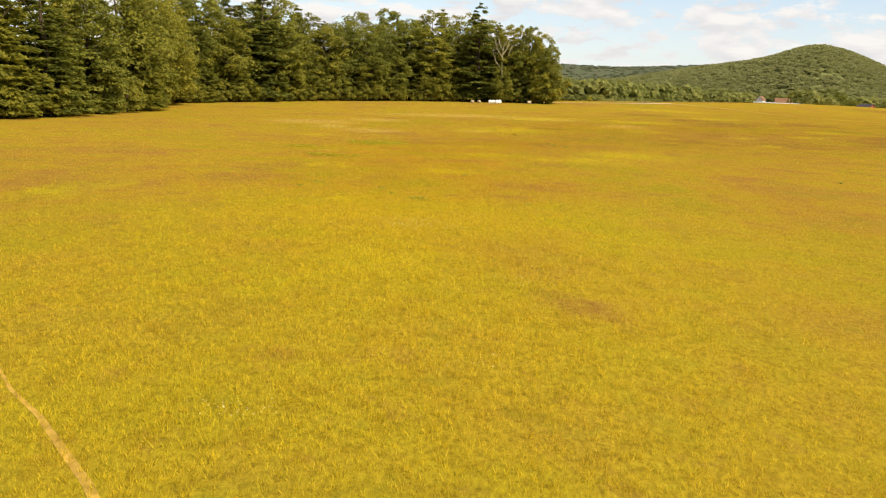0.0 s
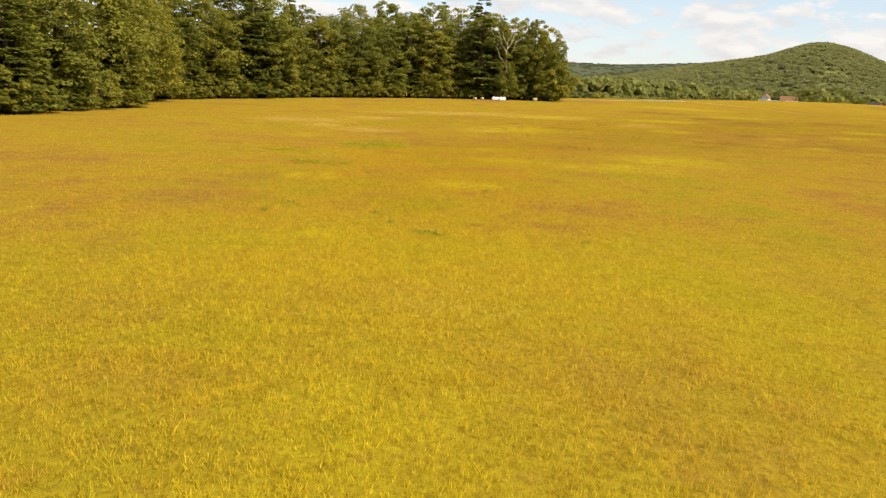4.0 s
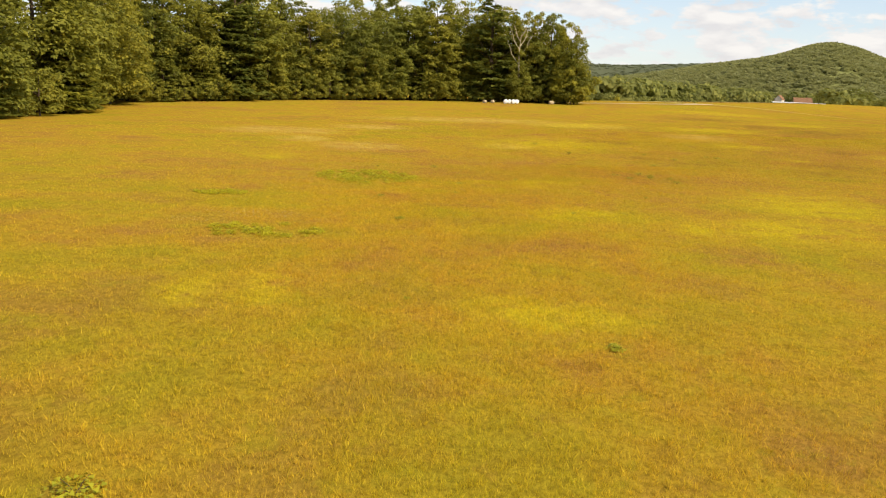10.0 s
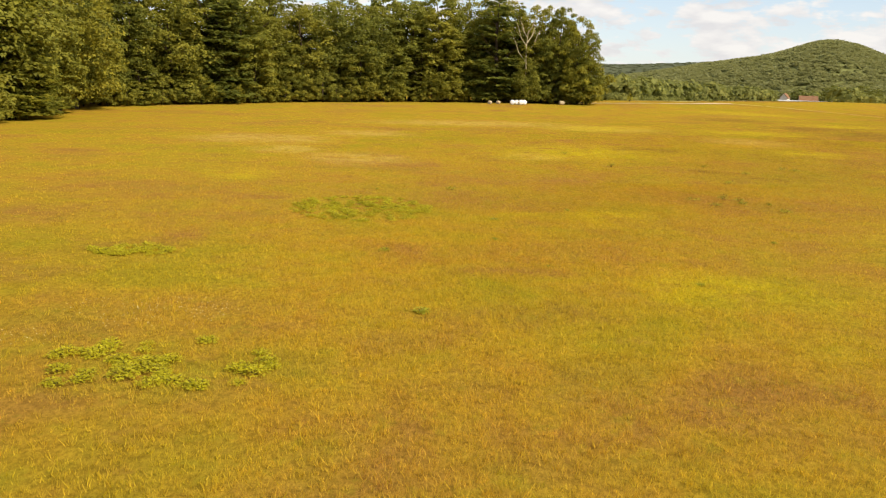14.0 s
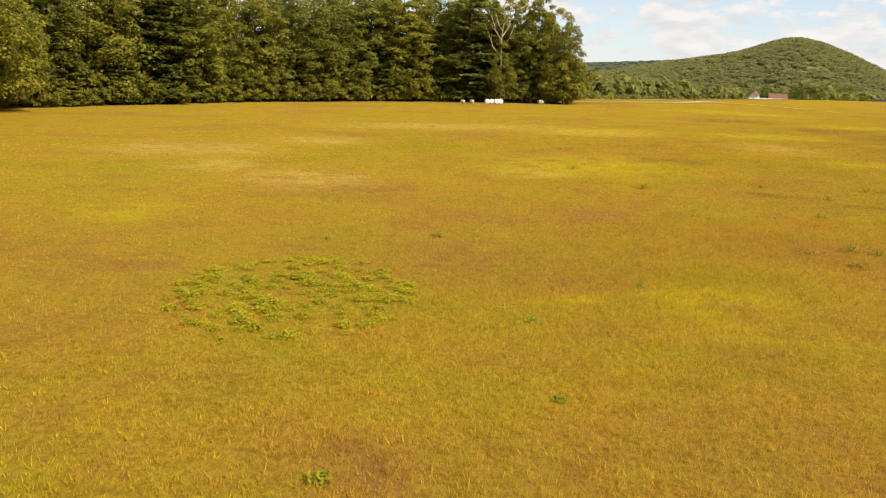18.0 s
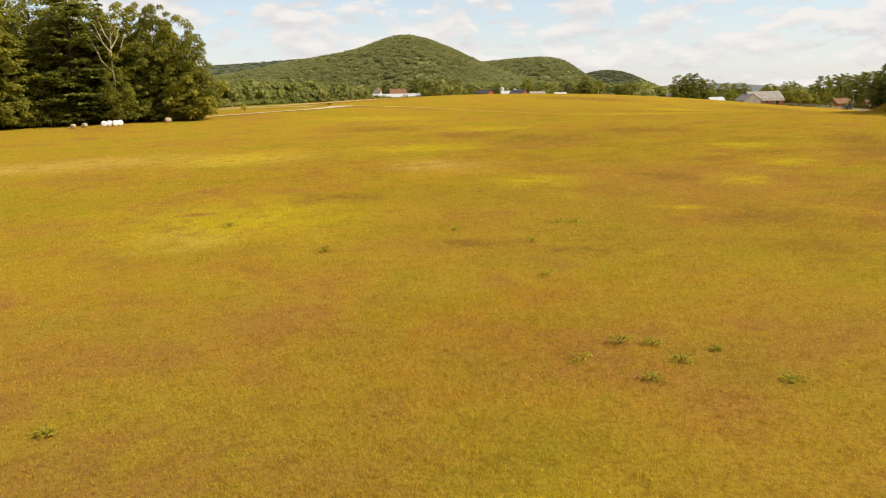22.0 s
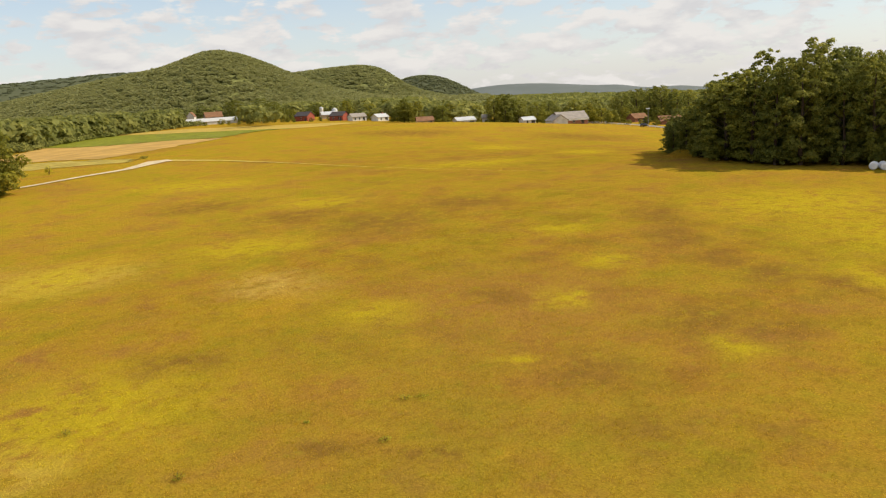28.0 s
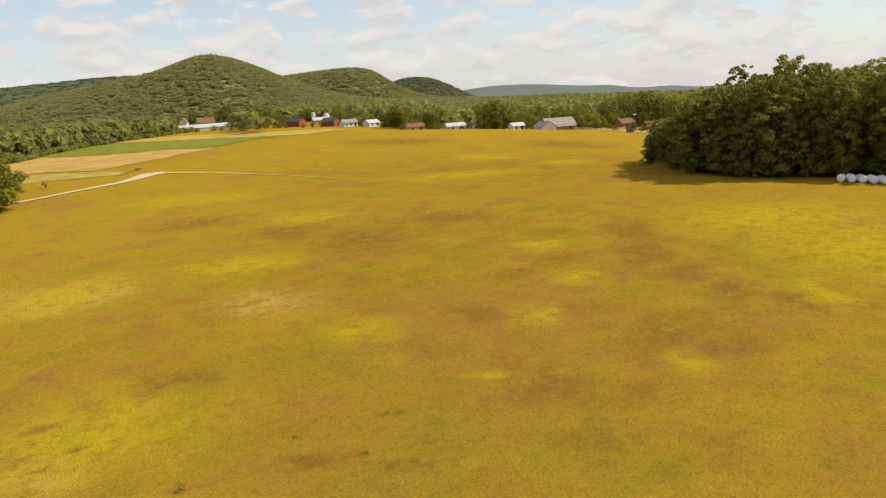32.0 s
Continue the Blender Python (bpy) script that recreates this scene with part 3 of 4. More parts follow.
def plant(kind, x, y, h, turn, group="", wide=1.0, label=""):
    e, h0 = KINDS[kind]
    s = h / h0
    m = Matrix.LocRotScale((x, y, hz(x, y) - 0.1), Euler((0, 0, turn)), None)
    if kind not in USED:
        USED.add(kind)
        o = e
        o.matrix_basis = m
    else:
        o = copy_thing(e, m)
    o.scale = (s * wide, s * wide, s)
    if group:
        o["group"] = group
    if label:
        o["label"] = label
    return o


rnd = random.Random(5)
# the wood beyond the meadow: bearing from the start, distance, height along its front
FRONT = [(-34, 108), (-30, 116), (-27, 126), (-24.5, 138), (-22, 156), (-20.4, 172), (-20.0, 208), (-17, 214), (-14, 224), (-11, 232), (-8, 240), (-4, 246), (0, 249), (4, 248), (7.2, 243)]


def front_at(a):
    for (a0, d0), (a1, d1) in zip(FRONT, FRONT[1:]):
        if a0 <= a <= a1:
            return d0 + (d1 - d0) * (a - a0) / (a1 - a0)
    return FRONT[-1][1]


TOPS = [(-34, 32), (-20.4, 29), (-20, 28), (-14, 29), (-11.4, 29), (-9, 28.5), (-6.6, 27), (-3.4, 27.5), (0.7, 27), (3, 25.5), (5.5, 22), (7, 17.5)]


def top_at(a):
    for (a0, d0), (a1, d1) in zip(TOPS, TOPS[1:]):
        if a0 <= a <= a1:
            return d0 + (d1 - d0) * (a - a0) / (a1 - a0)
    return TOPS[-1][1]


for row, (step, back, grow) in enumerate(((2.3, 3.5, 0.56), (2.1, 8.0, 0.80), (2.5, 15.0, 1.0), (2.8, 22.0, 1.04))):
    a = -33.5 + row * 0.5
    while a < 6.6:
        d = front_at(a) + back + rnd.uniform(-1.5, 1.5)
        x, y = d * math.sin(radians(a)), d * math.cos(radians(a))
        h = top_at(a) * grow * rnd.uniform(0.80, 1.04)
        dark = a < -20.2
        kind = ("pine%d" % rnd.randrange(3)) if rnd.random() < (0.75 if dark else 0.16) else ("broad%d" % rnd.randrange(5))
        plant(kind, x, y, h, rnd.uniform(0, 6.28), "trees of the wood beyond the meadow", rnd.uniform(0.95, 1.2) if grow > 0.9 else rnd.uniform(1.15, 1.45))
        a += step * 180 / max(d, 120) * rnd.uniform(0.85, 1.2)
for i in range(46):
    a = -33 + i * 0.87 + rnd.uniform(-0.2, 0.2)
    d = front_at(a) + 0.5 + rnd.uniform(-0.6, 1.2)
    x, y = d * math.sin(radians(a)), d * math.cos(radians(a))
    plant("young%d" % (i % 3), x, y, rnd.uniform(4, 7.5), rnd.uniform(0, 6.28), "young trees along the wood's front")
for a, d, h, kind in ((-20.9, 176, 22, "pine1"), (-20.3, 186, 20, "broad2"), (-20.0, 196, 23, "broad4"), (-20.6, 205, 27, "pine0"), (-19.4, 203, 20, "broad1"), (-21.6, 190, 26, "broad0"), (-21.4, 178, 15, "broad3"), (-19.6, 209, 26, "broad3")):
    plant(kind, d * math.sin(radians(a)), d * math.cos(radians(a)), h, rnd.uniform(0, 6.28), "trees of the wood beyond the meadow", 1.1)
# the tall pine that tops the wood, and its neighbours at the end
for a, back, h, kind, w in ((1.9, 3, 29.7, "pine0", 1.35), (-13.0, 6, 33, "pine1", 1.2), (3.5, -2.0, 11, "broad4", 0.9), (3.2, 9, 24.5, "pine2", 0.8), (4.3, 6, 23.5, "broad0", 0.8), (5.3, 4, 23, "broad2", 0.8), (6.3, 3, 20.5, "broad3", 0.75), (6.9, 2, 17, "broad1", 0.75), (6.9, 1, 10, "young1", 1.0), (6.7, 0, 6.5, "young0", 1.1)):
    d = front_at(a) + back
    plant(kind, d * math.sin(radians(a)), d * math.cos(radians(a)), h, rnd.uniform(0, 6.28), "trees of the wood beyond the meadow", w)

# the oak wood on the east side: the line of its edge, then rows behind
EDGE = [(134, 171), (129.5, 165), (124.5, 157.5), (120, 150.5), (117.5, 143), (118.5, 136.5), (123.5, 131.5), (128.5, 125), (132, 116), (135, 106), (138, 96)]
for row, (shift, step) in enumerate(((2.6, 5.6), (7.5, 5.4), (13.5, 5.8))):
    q = row * 1.5
    while q < 84:
        f = min(q / 8.6, len(EDGE) - 1.01)
        (xa, ya), (xb, yb) = EDGE[int(f)], EDGE[int(f) + 1]
        x, y = xa + (xb - xa) * (f % 1) + shift * 0.92, ya + (yb - ya) * (f % 1) + shift * 0.45
        grow = min(1.0, 0.34 + q / 62)
        h = (16.6, 18.6, 19.4)[row] * grow * rnd.uniform(0.86, 1.07)
        plant("oak%d" % rnd.randrange(3), x + rnd.uniform(-0.8, 0.8), y + rnd.uniform(-0.8, 0.8), h, rnd.uniform(0, 6.28), "oaks of the eastern wood", rnd.uniform(0.85, 1.15) * (1.0 if grow > 0.8 else 1.35))
        q += step * rnd.uniform(0.85, 1.15)
for i in range(22):
    x, y = 148 + 7 * (i % 2) + rnd.uniform(-1, 1), 173 - 4.1 * i + rnd.uniform(-1, 1)
    plant("broad%d" % rnd.randrange(5), x, y, (10 + min(10, i * 1.1)) * rnd.uniform(0.9, 1.05), rnd.uniform(0, 6.28), "trees deep in the eastern wood", rnd.uniform(1.1, 1.4), "broadleaf tree deep in the shaded eastern wood")
for i in range(9):
    f = i * 0.3
    (xa, ya), (xb, yb) = EDGE[int(f)], EDGE[int(f) + 1]
    x, y = xa + (xb - xa) * (f % 1), ya + (yb - ya) * (f % 1)
    plant("oak%d" % rnd.randrange(3), x + rnd.uniform(2, 4), y, rnd.uniform(3.5, 6.5), rnd.uniform(0, 6.28), "young oaks at the eastern wood's edge", 1.35, "young oak with branches down to the grass in shade")
# trees among the farm buildings: bearing and distance from the end of the flight, height
for az, d, h in ((22.6, 600, 11), (24.2, 690, 14), (26.0, 690, 16), (26.9, 640, 12), (28.6, 660, 12), (29.6, 600, 9), (30.2, 575, 8), (31.9, 640, 11), (34.0, 540, 13), (34.3, 500, 6), (35.5, 500, 10), (37.4, 455, 9), (38.2, 440, 11),
                 (38.9, 450, 12), (40.4, 430, 10), (41.0, 440, 11), (43.0, 440, 10), (44.7, 400, 13.5), (45.4, 410, 13), (47.2, 400, 11), (48.0, 420, 12), (51.6, 365, 7), (52.3, 375, 6), (53.0, 410, 15), (54.0, 425, 17),
                 (54.9, 405, 15), (55.6, 400, 16), (56.6, 395, 14), (57.4, 380, 13), (51.0, 420, 13), (49.8, 430, 12), (36.6, 520, 12)):
    x, y = around(az, d)
    kind = "oak%d" % rnd.randrange(3) if h > 12 else "broad%d" % rnd.randrange(5) if h > 7 else "young%d" % rnd.randrange(3)
    plant(kind, x, y, h, rnd.uniform(0, 6.28), "trees among the farm buildings", rnd.uniform(1.3, 1.7), "green broadleaf tree standing among the farm buildings")
for az, d, h in ((50.7, 372, 9), (51.4, 380, 7), (53.7, 440, 16), (54.6, 450, 18), (55.5, 440, 19), (56.3, 430, 17), (57.2, 420, 16), (52.6, 440, 13), (53.2, 392, 7), (54.3, 396, 8), (55.3, 388, 7), (44.2, 395, 14), (45.0, 398, 15), (45.9, 410, 13), (37.9, 440, 13), (40.6, 425, 10), (29.0, 590, 14), (28.1, 620, 17), (26.4, 650, 17), (33.9, 505, 12), (30.0, 560, 8)):
    x, y = around(az, d)
    plant("broad%d" % rnd.randrange(5), x, y, h, rnd.uniform(0, 6.28), "trees among the farm buildings", rnd.uniform(1.2, 1.5), "green broadleaf tree standing among the farm buildings")
# hedges and bushes before the houses
for az in (22.9, 23.6, 24.3, 25.2, 25.9, 26.6, 27.3, 28.2, 28.9, 29.4, 29.9, 30.4, 31.6, 32.1, 32.6, 34.0, 35.2, 35.9, 36.9, 37.8, 38.5, 39.2, 40.2, 40.9, 41.8, 42.5, 43.2, 44.0, 45.2, 47.6, 51.2, 52.0, 52.8, 53.5, 54.2, 54.6, 55.3, 55.8, 56.4, 57.0):
    d = 600 - (az - 23) * 9.5 if az < 38 else 430 - (az - 38) * 4.2
    x, y = around(az + rnd.uniform(-0.2, 0.2), d + rnd.uniform(-12, 8))
    plant("young%d" % rnd.randrange(3), x, y, rnd.uniform(2.0, 4.6), rnd.uniform(0, 6.28), "bushes before the farm buildings", rnd.uniform(1.1, 1.7), "round green bush in a hedge before the farm buildings")


# ---------------------------------------------------------------- far woods and hills
def tuft_forest(name, places, mat, rng, per=34, label="", flat=0.35):
    """Many far trees in one mesh: each an uneven dome of leaf clumps. places: x, y, z, width, height."""
    q = np.asarray(places, float)
    n = len(q)
    d = unit(n * per, rng).reshape(n, per, 3)
    d[:, :, 2] = np.abs(d[:, :, 2]) * 1.15 - 0.15
    tall = rng.random((n, 1)) < 0.12
    u = d[:, :, 2:3].clip(0, 1)
    thin = np.where(tall[:, :, None], 1 - 0.65 * u, 1 - 0.15 * u)
    c = q[:, None, :3] + d * thin * np.stack([q[:, 3] / 2, q[:, 3] / 2, q[:, 4] * 0.52], 1)[:, None, :] * rng.uniform(0.75, 1.1, (n, per, 1))
    c[:, :, 2] += (q[:, 4] * 0.46)[:, None]
    size = np.repeat(q[:, 3] * (1.15 / math.sqrt(per)), per)
    v, f = cards(c.reshape(-1, 3), d.reshape(-1, 3), size, rng, flat)
    ob = new(name, mesh_from(name, v, f, mat))
    return tagged(ob, label, "trees", kind="stuff")


def bumps(az, items):
    return sum(h * math.exp(-((az - c) / (s if az < c else s2)) ** 2 / 2) for c, s, s2, h in items)


# bearing, spread to both sides, angle of rise of each hill's skyline
HILLS = {
    "hill_near": (1300, 650, 1700, [(25.7, 2.0, 3.3, 1.0), (24.5, 9.5, 6.0, 2.85)], 2, 44, 0.0),
    "hill_second": (2300, 1700, 2700, [(32.5, 6.5, 4.8, 2.78), (36.2, 1.6, 1.1, 0.66)], 26, 46, -0.6),
    "hill_third": (3000, 2600, 3400, [(40.0, 2.8, 2.5, 2.2), (37.5, 2.4, 1.6, 0.5)], 32, 48, -1.0),
    "ridge_north": (3300, 2600, 3800, [(20.5, 8.0, 5.0, 2.55), (4, 9, 6, 1.75), (-30, 20, 15, 1.8)], -60, 30, 0.0),
    "ridge_east": (4000, 3600, 4300, [(45.5, 5.0, 6.0, 1.15), (53.0, 0.9, 0.9, 0.14), (57.0, 1.0, 1.0, 0.16), (80, 10, 10, 0.6)], 36, 100, -0.75),
}
# hill canopy green, lightened and dulled to stand in for haze
m_hill_hazed = leaf_material("hill_forest_hazed", (0.250, 0.258, 0.100), (0.300, 0.298, 0.116), 0.5, 0.2, 0.03, 0.30)
# background woods: leaf green with some haze lightening in the colour
m_wood_hazed = leaf_material("mixed_wood_hazed", (0.185, 0.200, 0.056), (0.360, 0.345, 0.086), 0.5, 0.25, 0.07, 0.6)
m_hillground = plain("forest_floor", (0.165, 0.175, 0.062), 0.95, 0.0, 0.3, 0.05)
# far ridges: aerial haze is put into these paler base colours
m_ridge_haze = leaf_material("far_forest_haze_tint", (0.165, 0.185, 0.100), (0.185, 0.202, 0.110), 0.5, 0.2, 0.01, 0.2)
# farthest ridge: grey-blue base colour stands in for thicker haze
m_far_haze = leaf_material("distant_forest_haze_tint", (0.215, 0.245, 0.245), (0.230, 0.260, 0.255), 0.4, 0.2, 0.01, 0.2)
hill_rng = np.random.default_rng(3)
for nm, (d0, dn, df, items, a0, a1, base) in HILLS.items():
    na, nd = 120, 24
    az = np.linspace(a0, a1, na)
    ds = np.linspace(dn, df, nd)

    def hill_z(a, d, items=items, dn=dn, d0=d0, df=df, base=base):
        s = math.sin(min(1, max(0, (d - dn) / (d0 - dn))) * math.pi / 2) ** 1.25 if d < d0 else max(0.0, 1 - ((d - d0) / (df - d0)) ** 2)
        x, y = around(a, d)
        ztop = 9 + d0 * math.tan(radians(bumps(a, items) + base))
        wob = 1 + 0.10 * noise.noise(Vector((x / 160, y / 160, 0))) * (1 - s)
        zg = hz(x, y)
        return x, y, zg + (ztop - zg) * s * wob

    v = [(*hill_z(a, d)[:2], hill_z(a, d)[2] - (1.0 if d > dn + 1 else 6.0)) for d in ds for a in az]
    ii = np.arange(na * nd).reshape(nd, na)
    f = np.stack([ii[:-1, :-1], ii[:-1, 1:], ii[1:, 1:], ii[1:, :-1]], -1).reshape(-1, 4)
    # hills past 2500 m take the colours with haze painted in
    ob = new(nm, mesh_from(nm, v, f, m_hillground if d0 < 2500 else m_far_haze if nm == "ridge_east" else m_ridge_haze, True))
    tagged(ob, "rounded wooded hill beyond the fields" if d0 < 2500 else "long low forested ridge with haze put into its colour", "hill", kind="structure")
    if nm == "ridge_east":
        continue
    places = []
    count = {"hill_near": 11000, "hill_second": 4200, "hill_third": 2000, "ridge_north": 2000, "ridge_east": 300}[nm]
    for k in range(count):
        a = hill_rng.uniform(max(a0, -12) if nm == "ridge_north" else a0, min(a1, 62))
        d = dn + (d0 + 30 - dn) * hill_rng.random() ** 0.8
        x, y, z = hill_z(a, d)
        w = hill_rng.uniform(7, 12) * (1.0 if d0 < 2000 else 1.7 if d0 < 3500 else 2.2)
        places.append((x, y, z - 3.4, w, (6.0 if d0 < 2500 else 4.5) * hill_rng.uniform(0.85, 1.2)))
    tuft_forest("hill_trees", places, m_hill_hazed if d0 < 2500 else m_far_haze if nm == "ridge_east" else m_ridge_haze, hill_rng, 44 if d0 < 2000 else 30, "dense green forest canopy covering the hillside", 1.25)

# woods on the flat land before the hill
belt = []
brng = np.random.default_rng(11)
for k in range(2300):
    a = brng.uniform(8.5, 31)
    edge = 365 + max(0, a - 13) * 22
    d = edge + (760 - edge + 120) * brng.random() ** 1.3
    if 22.5 < a < 40 and d < 700:
        continue
    x, y = around(a, d)
    belt.append((x, y, hz(x, y), *(lambda q: (q * brng.uniform(0.9, 1.25), q))(6 + 8 * brng.random() ** 1.4)))
for k in range(260):
    a = brng.uniform(8.5, 24)
    x, y = around(a, 365 + max(0, a - 13) * 22 - brng.uniform(-4, 9))
    belt.append((x, y, hz(x, y) - 0.5, brng.uniform(3.5, 7), brng.uniform(2.5, 5)))
tuft_forest("lowland_wood", belt, m_wood_hazed, brng, 80, "mixed green woodland on the flat land below the hill")
belt = []
for k in range(1500):
    a = brng.uniform(27, 66)
    d = brng.uniform(470, 900) if a < 40 else brng.uniform(430, 900)
    if 29 < a < 35 and d < 640 or 43 < a < 51 and d < 470:
        continue
    x, y = around(a, d)
    belt.append((x, y, hz(x, y), *(lambda q: (q * brng.uniform(1.0, 1.4), q))(7 + 7 * brng.random() ** 1.6)))
tuft_forest("village_wood", belt, m_wood_hazed, brng, 85, "trees and hedges among the far farm buildings")
far = []
for k in range(2300):
    a = brng.uniform(36, 78)
    d = 850 + 2600 * brng.random()
    x, y = around(a, d)
    far.append((x, y, hz(x, y) - 3, brng.uniform(26, 50), brng.uniform(11, 17) * (1.0 if d < 1600 else 0.55)))
tuft_forest("far_woodland", far, m_wood_hazed, brng, 34, "continuous far woodland on the low land")


# ---------------------------------------------------------------- fields, track, road
def sheet(name, mat, ring, lift, label, category, step=3.5):
    """A thin layer laid on the ground inside a four-sided outline; ring: corners in order."""
    (ax, ay), (bx, by), (cx, cy), (dx_, dy_) = ring
    n = max(6, int(max(math.hypot(bx - ax, by - ay), math.hypot(cx - dx_, cy - dy_)) / step))
    m = max(4, int(max(math.hypot(dx_ - ax, dy_ - ay), math.hypot(cx - bx, cy - by)) / step))
    r = np.random.default_rng(len(name))
    v = []
    for j in range(m + 1):
        for i in range(n + 1):
            u, w = i / n, j / m
            x = (1 - w) * ((1 - u) * ax + u * bx) + w * ((1 - u) * dx_ + u * cx)
            y = (1 - w) * ((1 - u) * ay + u * by) + w * ((1 - u) * dy_ + u * cy)
            if i in (0, n) or j in (0, m):
                x, y = x + r.uniform(-1, 1) * step * 0.4, y + r.uniform(-1, 1) * step * 0.4
            v.append((x, y, hz(x, y) + lift))
    ii = np.arange((n + 1) * (m + 1)).reshape(m + 1, n + 1)
    f = np.stack([ii[:-1, :-1], ii[:-1, 1:], ii[1:, 1:], ii[1:, :-1]], -1).reshape(-1, 4)
    ob = new(name, mesh_from(name, v, f, mat, True))
    return tagged(ob, label, category, kind="structure")


sheet("tilled_field", m_soil, [(48, 372), (67.4, 302), (117, 331), (92, 446)], 0.10, "bare tan tilled soil between grass and crop", "field")
sheet("rough_field", m_rough, [(44, 296), (67, 279), (71, 287), (50, 340)], 0.08, "unmown rough grass beside the track", "field")
sheet("crop_field", m_crop, [(87, 468), (118, 334), (212, 411), (132, 570)], 0.14, "low dark-green crop in a long field", "field")
sheet("stubble_field", m_cut, [(138, 566), (208, 418), (250, 440), (205, 560)], 0.12, "pale yellow mown stubble along the crop", "field")


def ribbon(name, mat, pts, widths, lift, label, category):
    """A track along points, with uneven edges."""
    r = random.Random(len(name))
    v = []
    fine = []
    for (a, wa), (b, wb) in zip(zip(pts, widths), list(zip(pts, widths))[1:]):
        k = max(2, int(math.hypot(b[0] - a[0], b[1] - a[1]) / 2.5))
        fine += [(a[0] + (b[0] - a[0]) * i / k, a[1] + (b[1] - a[1]) * i / k, wa + (wb - wa) * i / k) for i in range(k)]
    fine.append((*pts[-1], widths[-1]))
    for i, (x, y, w) in enumerate(fine):
        x0, y0, _ = fine[max(i - 1, 0)]
        x1, y1, _ = fine[min(i + 1, len(fine) - 1)]
        ln = math.hypot(x1 - x0, y1 - y0)
        nx, ny = -(y1 - y0) / ln, (x1 - x0) / ln
        for s in (-1, -0.33, 0.33, 1):
            ww = s * w / 2 * r.uniform(0.85, 1.15)
            v.append((x + nx * ww, y + ny * ww, hz(x + nx * ww, y + ny * ww) + lift))
    ii = np.arange(len(v)).reshape(-1, 4)
    f = np.stack([ii[:-1, :-1], ii[:-1, 1:], ii[1:, 1:], ii[1:, :-1]], -1).reshape(-1, 4)
    ob = new(name, mesh_from(name, v, f, mat, True))
    return tagged(ob, label, category, kind="structure")


m_path = plain("trodden_grass", (0.50, 0.39, 0.09), 0.95, 0.1, 0.2, 0.5)
m_rut = plain("reddish_worn_turf", (0.46, 0.29, 0.05), 0.95, 0.1, 0.35, 3.0)
ribbon("farm_track", m_gravel, [(24, 249), (38, 253), (49.8, 258), (60.1, 261.6), (65.6, 266.5), (70.9, 271.5), (74, 271)], [1.6, 1.8, 2.0, 2.6, 4.2, 5.5, 5], 0.12, "pale dusty farm track through the grass", "track")
ribbon("mown_path", m_path, [(73.4, 271.6), (80.5, 257.1), (87.9, 234.8), (92.9, 210.8), (96, 188.4), (98, 169)], [2.4, 1.3, 0.55, 0.14, 0.1, 0.06], 0.10, "narrow straw-coloured path trodden across the meadow", "path")
ribbon("worn_rut", m_rut, [(-8.4, 14.2), (-7.0, 12.4), (-6.1, 11.5), (-4.5, 9.6), (-3.8, 8.6)], [0.03, 0.07, 0.10, 0.14, 0.16], 0.008, "worn reddish rut in the grass", "path")
ribbon("village_road", m_asphalt, [(286, 347), (283, 310), (279, 279), (272, 253)], [5, 5, 5, 5], 0.10, "grey road beyond the meadow's crest", "road")


# ---------------------------------------------------------------- bales
def bale(name, mat, x, y, r, ln, turn, label, group, lift=0.0):
    bm = bmesh.new()
    prof = [(-ln / 2, r * 0.35), (-ln / 2, r * 0.82), (-ln / 2 + 0.07, r * 0.95), (-ln / 2 + 0.2, r), (0, r * 1.015), (ln / 2 - 0.2, r), (ln / 2 - 0.07, r * 0.95), (ln / 2, r * 0.82), (ln / 2, r * 0.35)]
    q = random.Random(int(x * 100))
    rings = []
    for u, rr in prof:
        rings.append([bm.verts.new((u + q.uniform(-0.01, 0.01), rr * math.cos(2 * math.pi * k / 20) * (1 + q.uniform(-0.015, 0.015)), max(-r * 0.93, rr * math.sin(2 * math.pi * k / 20)))) for k in range(20)])
    for lo, hi in zip(rings, rings[1:]):
        for k in range(20):
            bm.faces.new((lo[k], lo[(k + 1) % 20], hi[(k + 1) % 20], hi[k]))
    bm.faces.new(rings[0][::-1])
    bm.faces.new(rings[-1])
    for f in bm.faces:
        f.smooth = len(f.verts) == 4
    ob = part(name, bm, mat, None)
    ob.matrix_basis = pose(x, y, hz(x, y) + r * 0.92 + lift, 0, 0, turn)
    return tagged(ob, label, "bale", group)


for i, (dx_, dy_) in enumerate(((0, 0), (1.45, 0.2), (2.9, 0.0), (4.2, 0.5))):
    bale("wrapped_bale", m_bale, 11.8 + dx_ * 0.66, 239.0 + dy_, 0.55, 1.1, 80 + 7 * i, "round hay bale wrapped in white plastic film by the wood", "white bales by the wood")
for x, y in ((6.6, 239.4), (8.6, 240.2)):
    bale("hay_bale", m_straw, x, y, 0.42, 1.0, 60, "old greyish unwrapped hay bale by the wood", "old bales by the wood")
bale("hay_bale", m_straw, 23.4, 240.5, 0.45, 1.2, 20, "old brown hay bale standing alone by the wood", "old bales by the wood")
for i in range(16):
    bale("wrapped_bale", m_bale, 122.6 + (1.1 if i % 2 == 1 else 0.0) + 0.16 * i, 127.4 - 0.72 * i, 0.62, 1.2, 12 + 5 * i, "round hay bale wrapped in white plastic film in the oaks' shade", "white bales under the oaks")


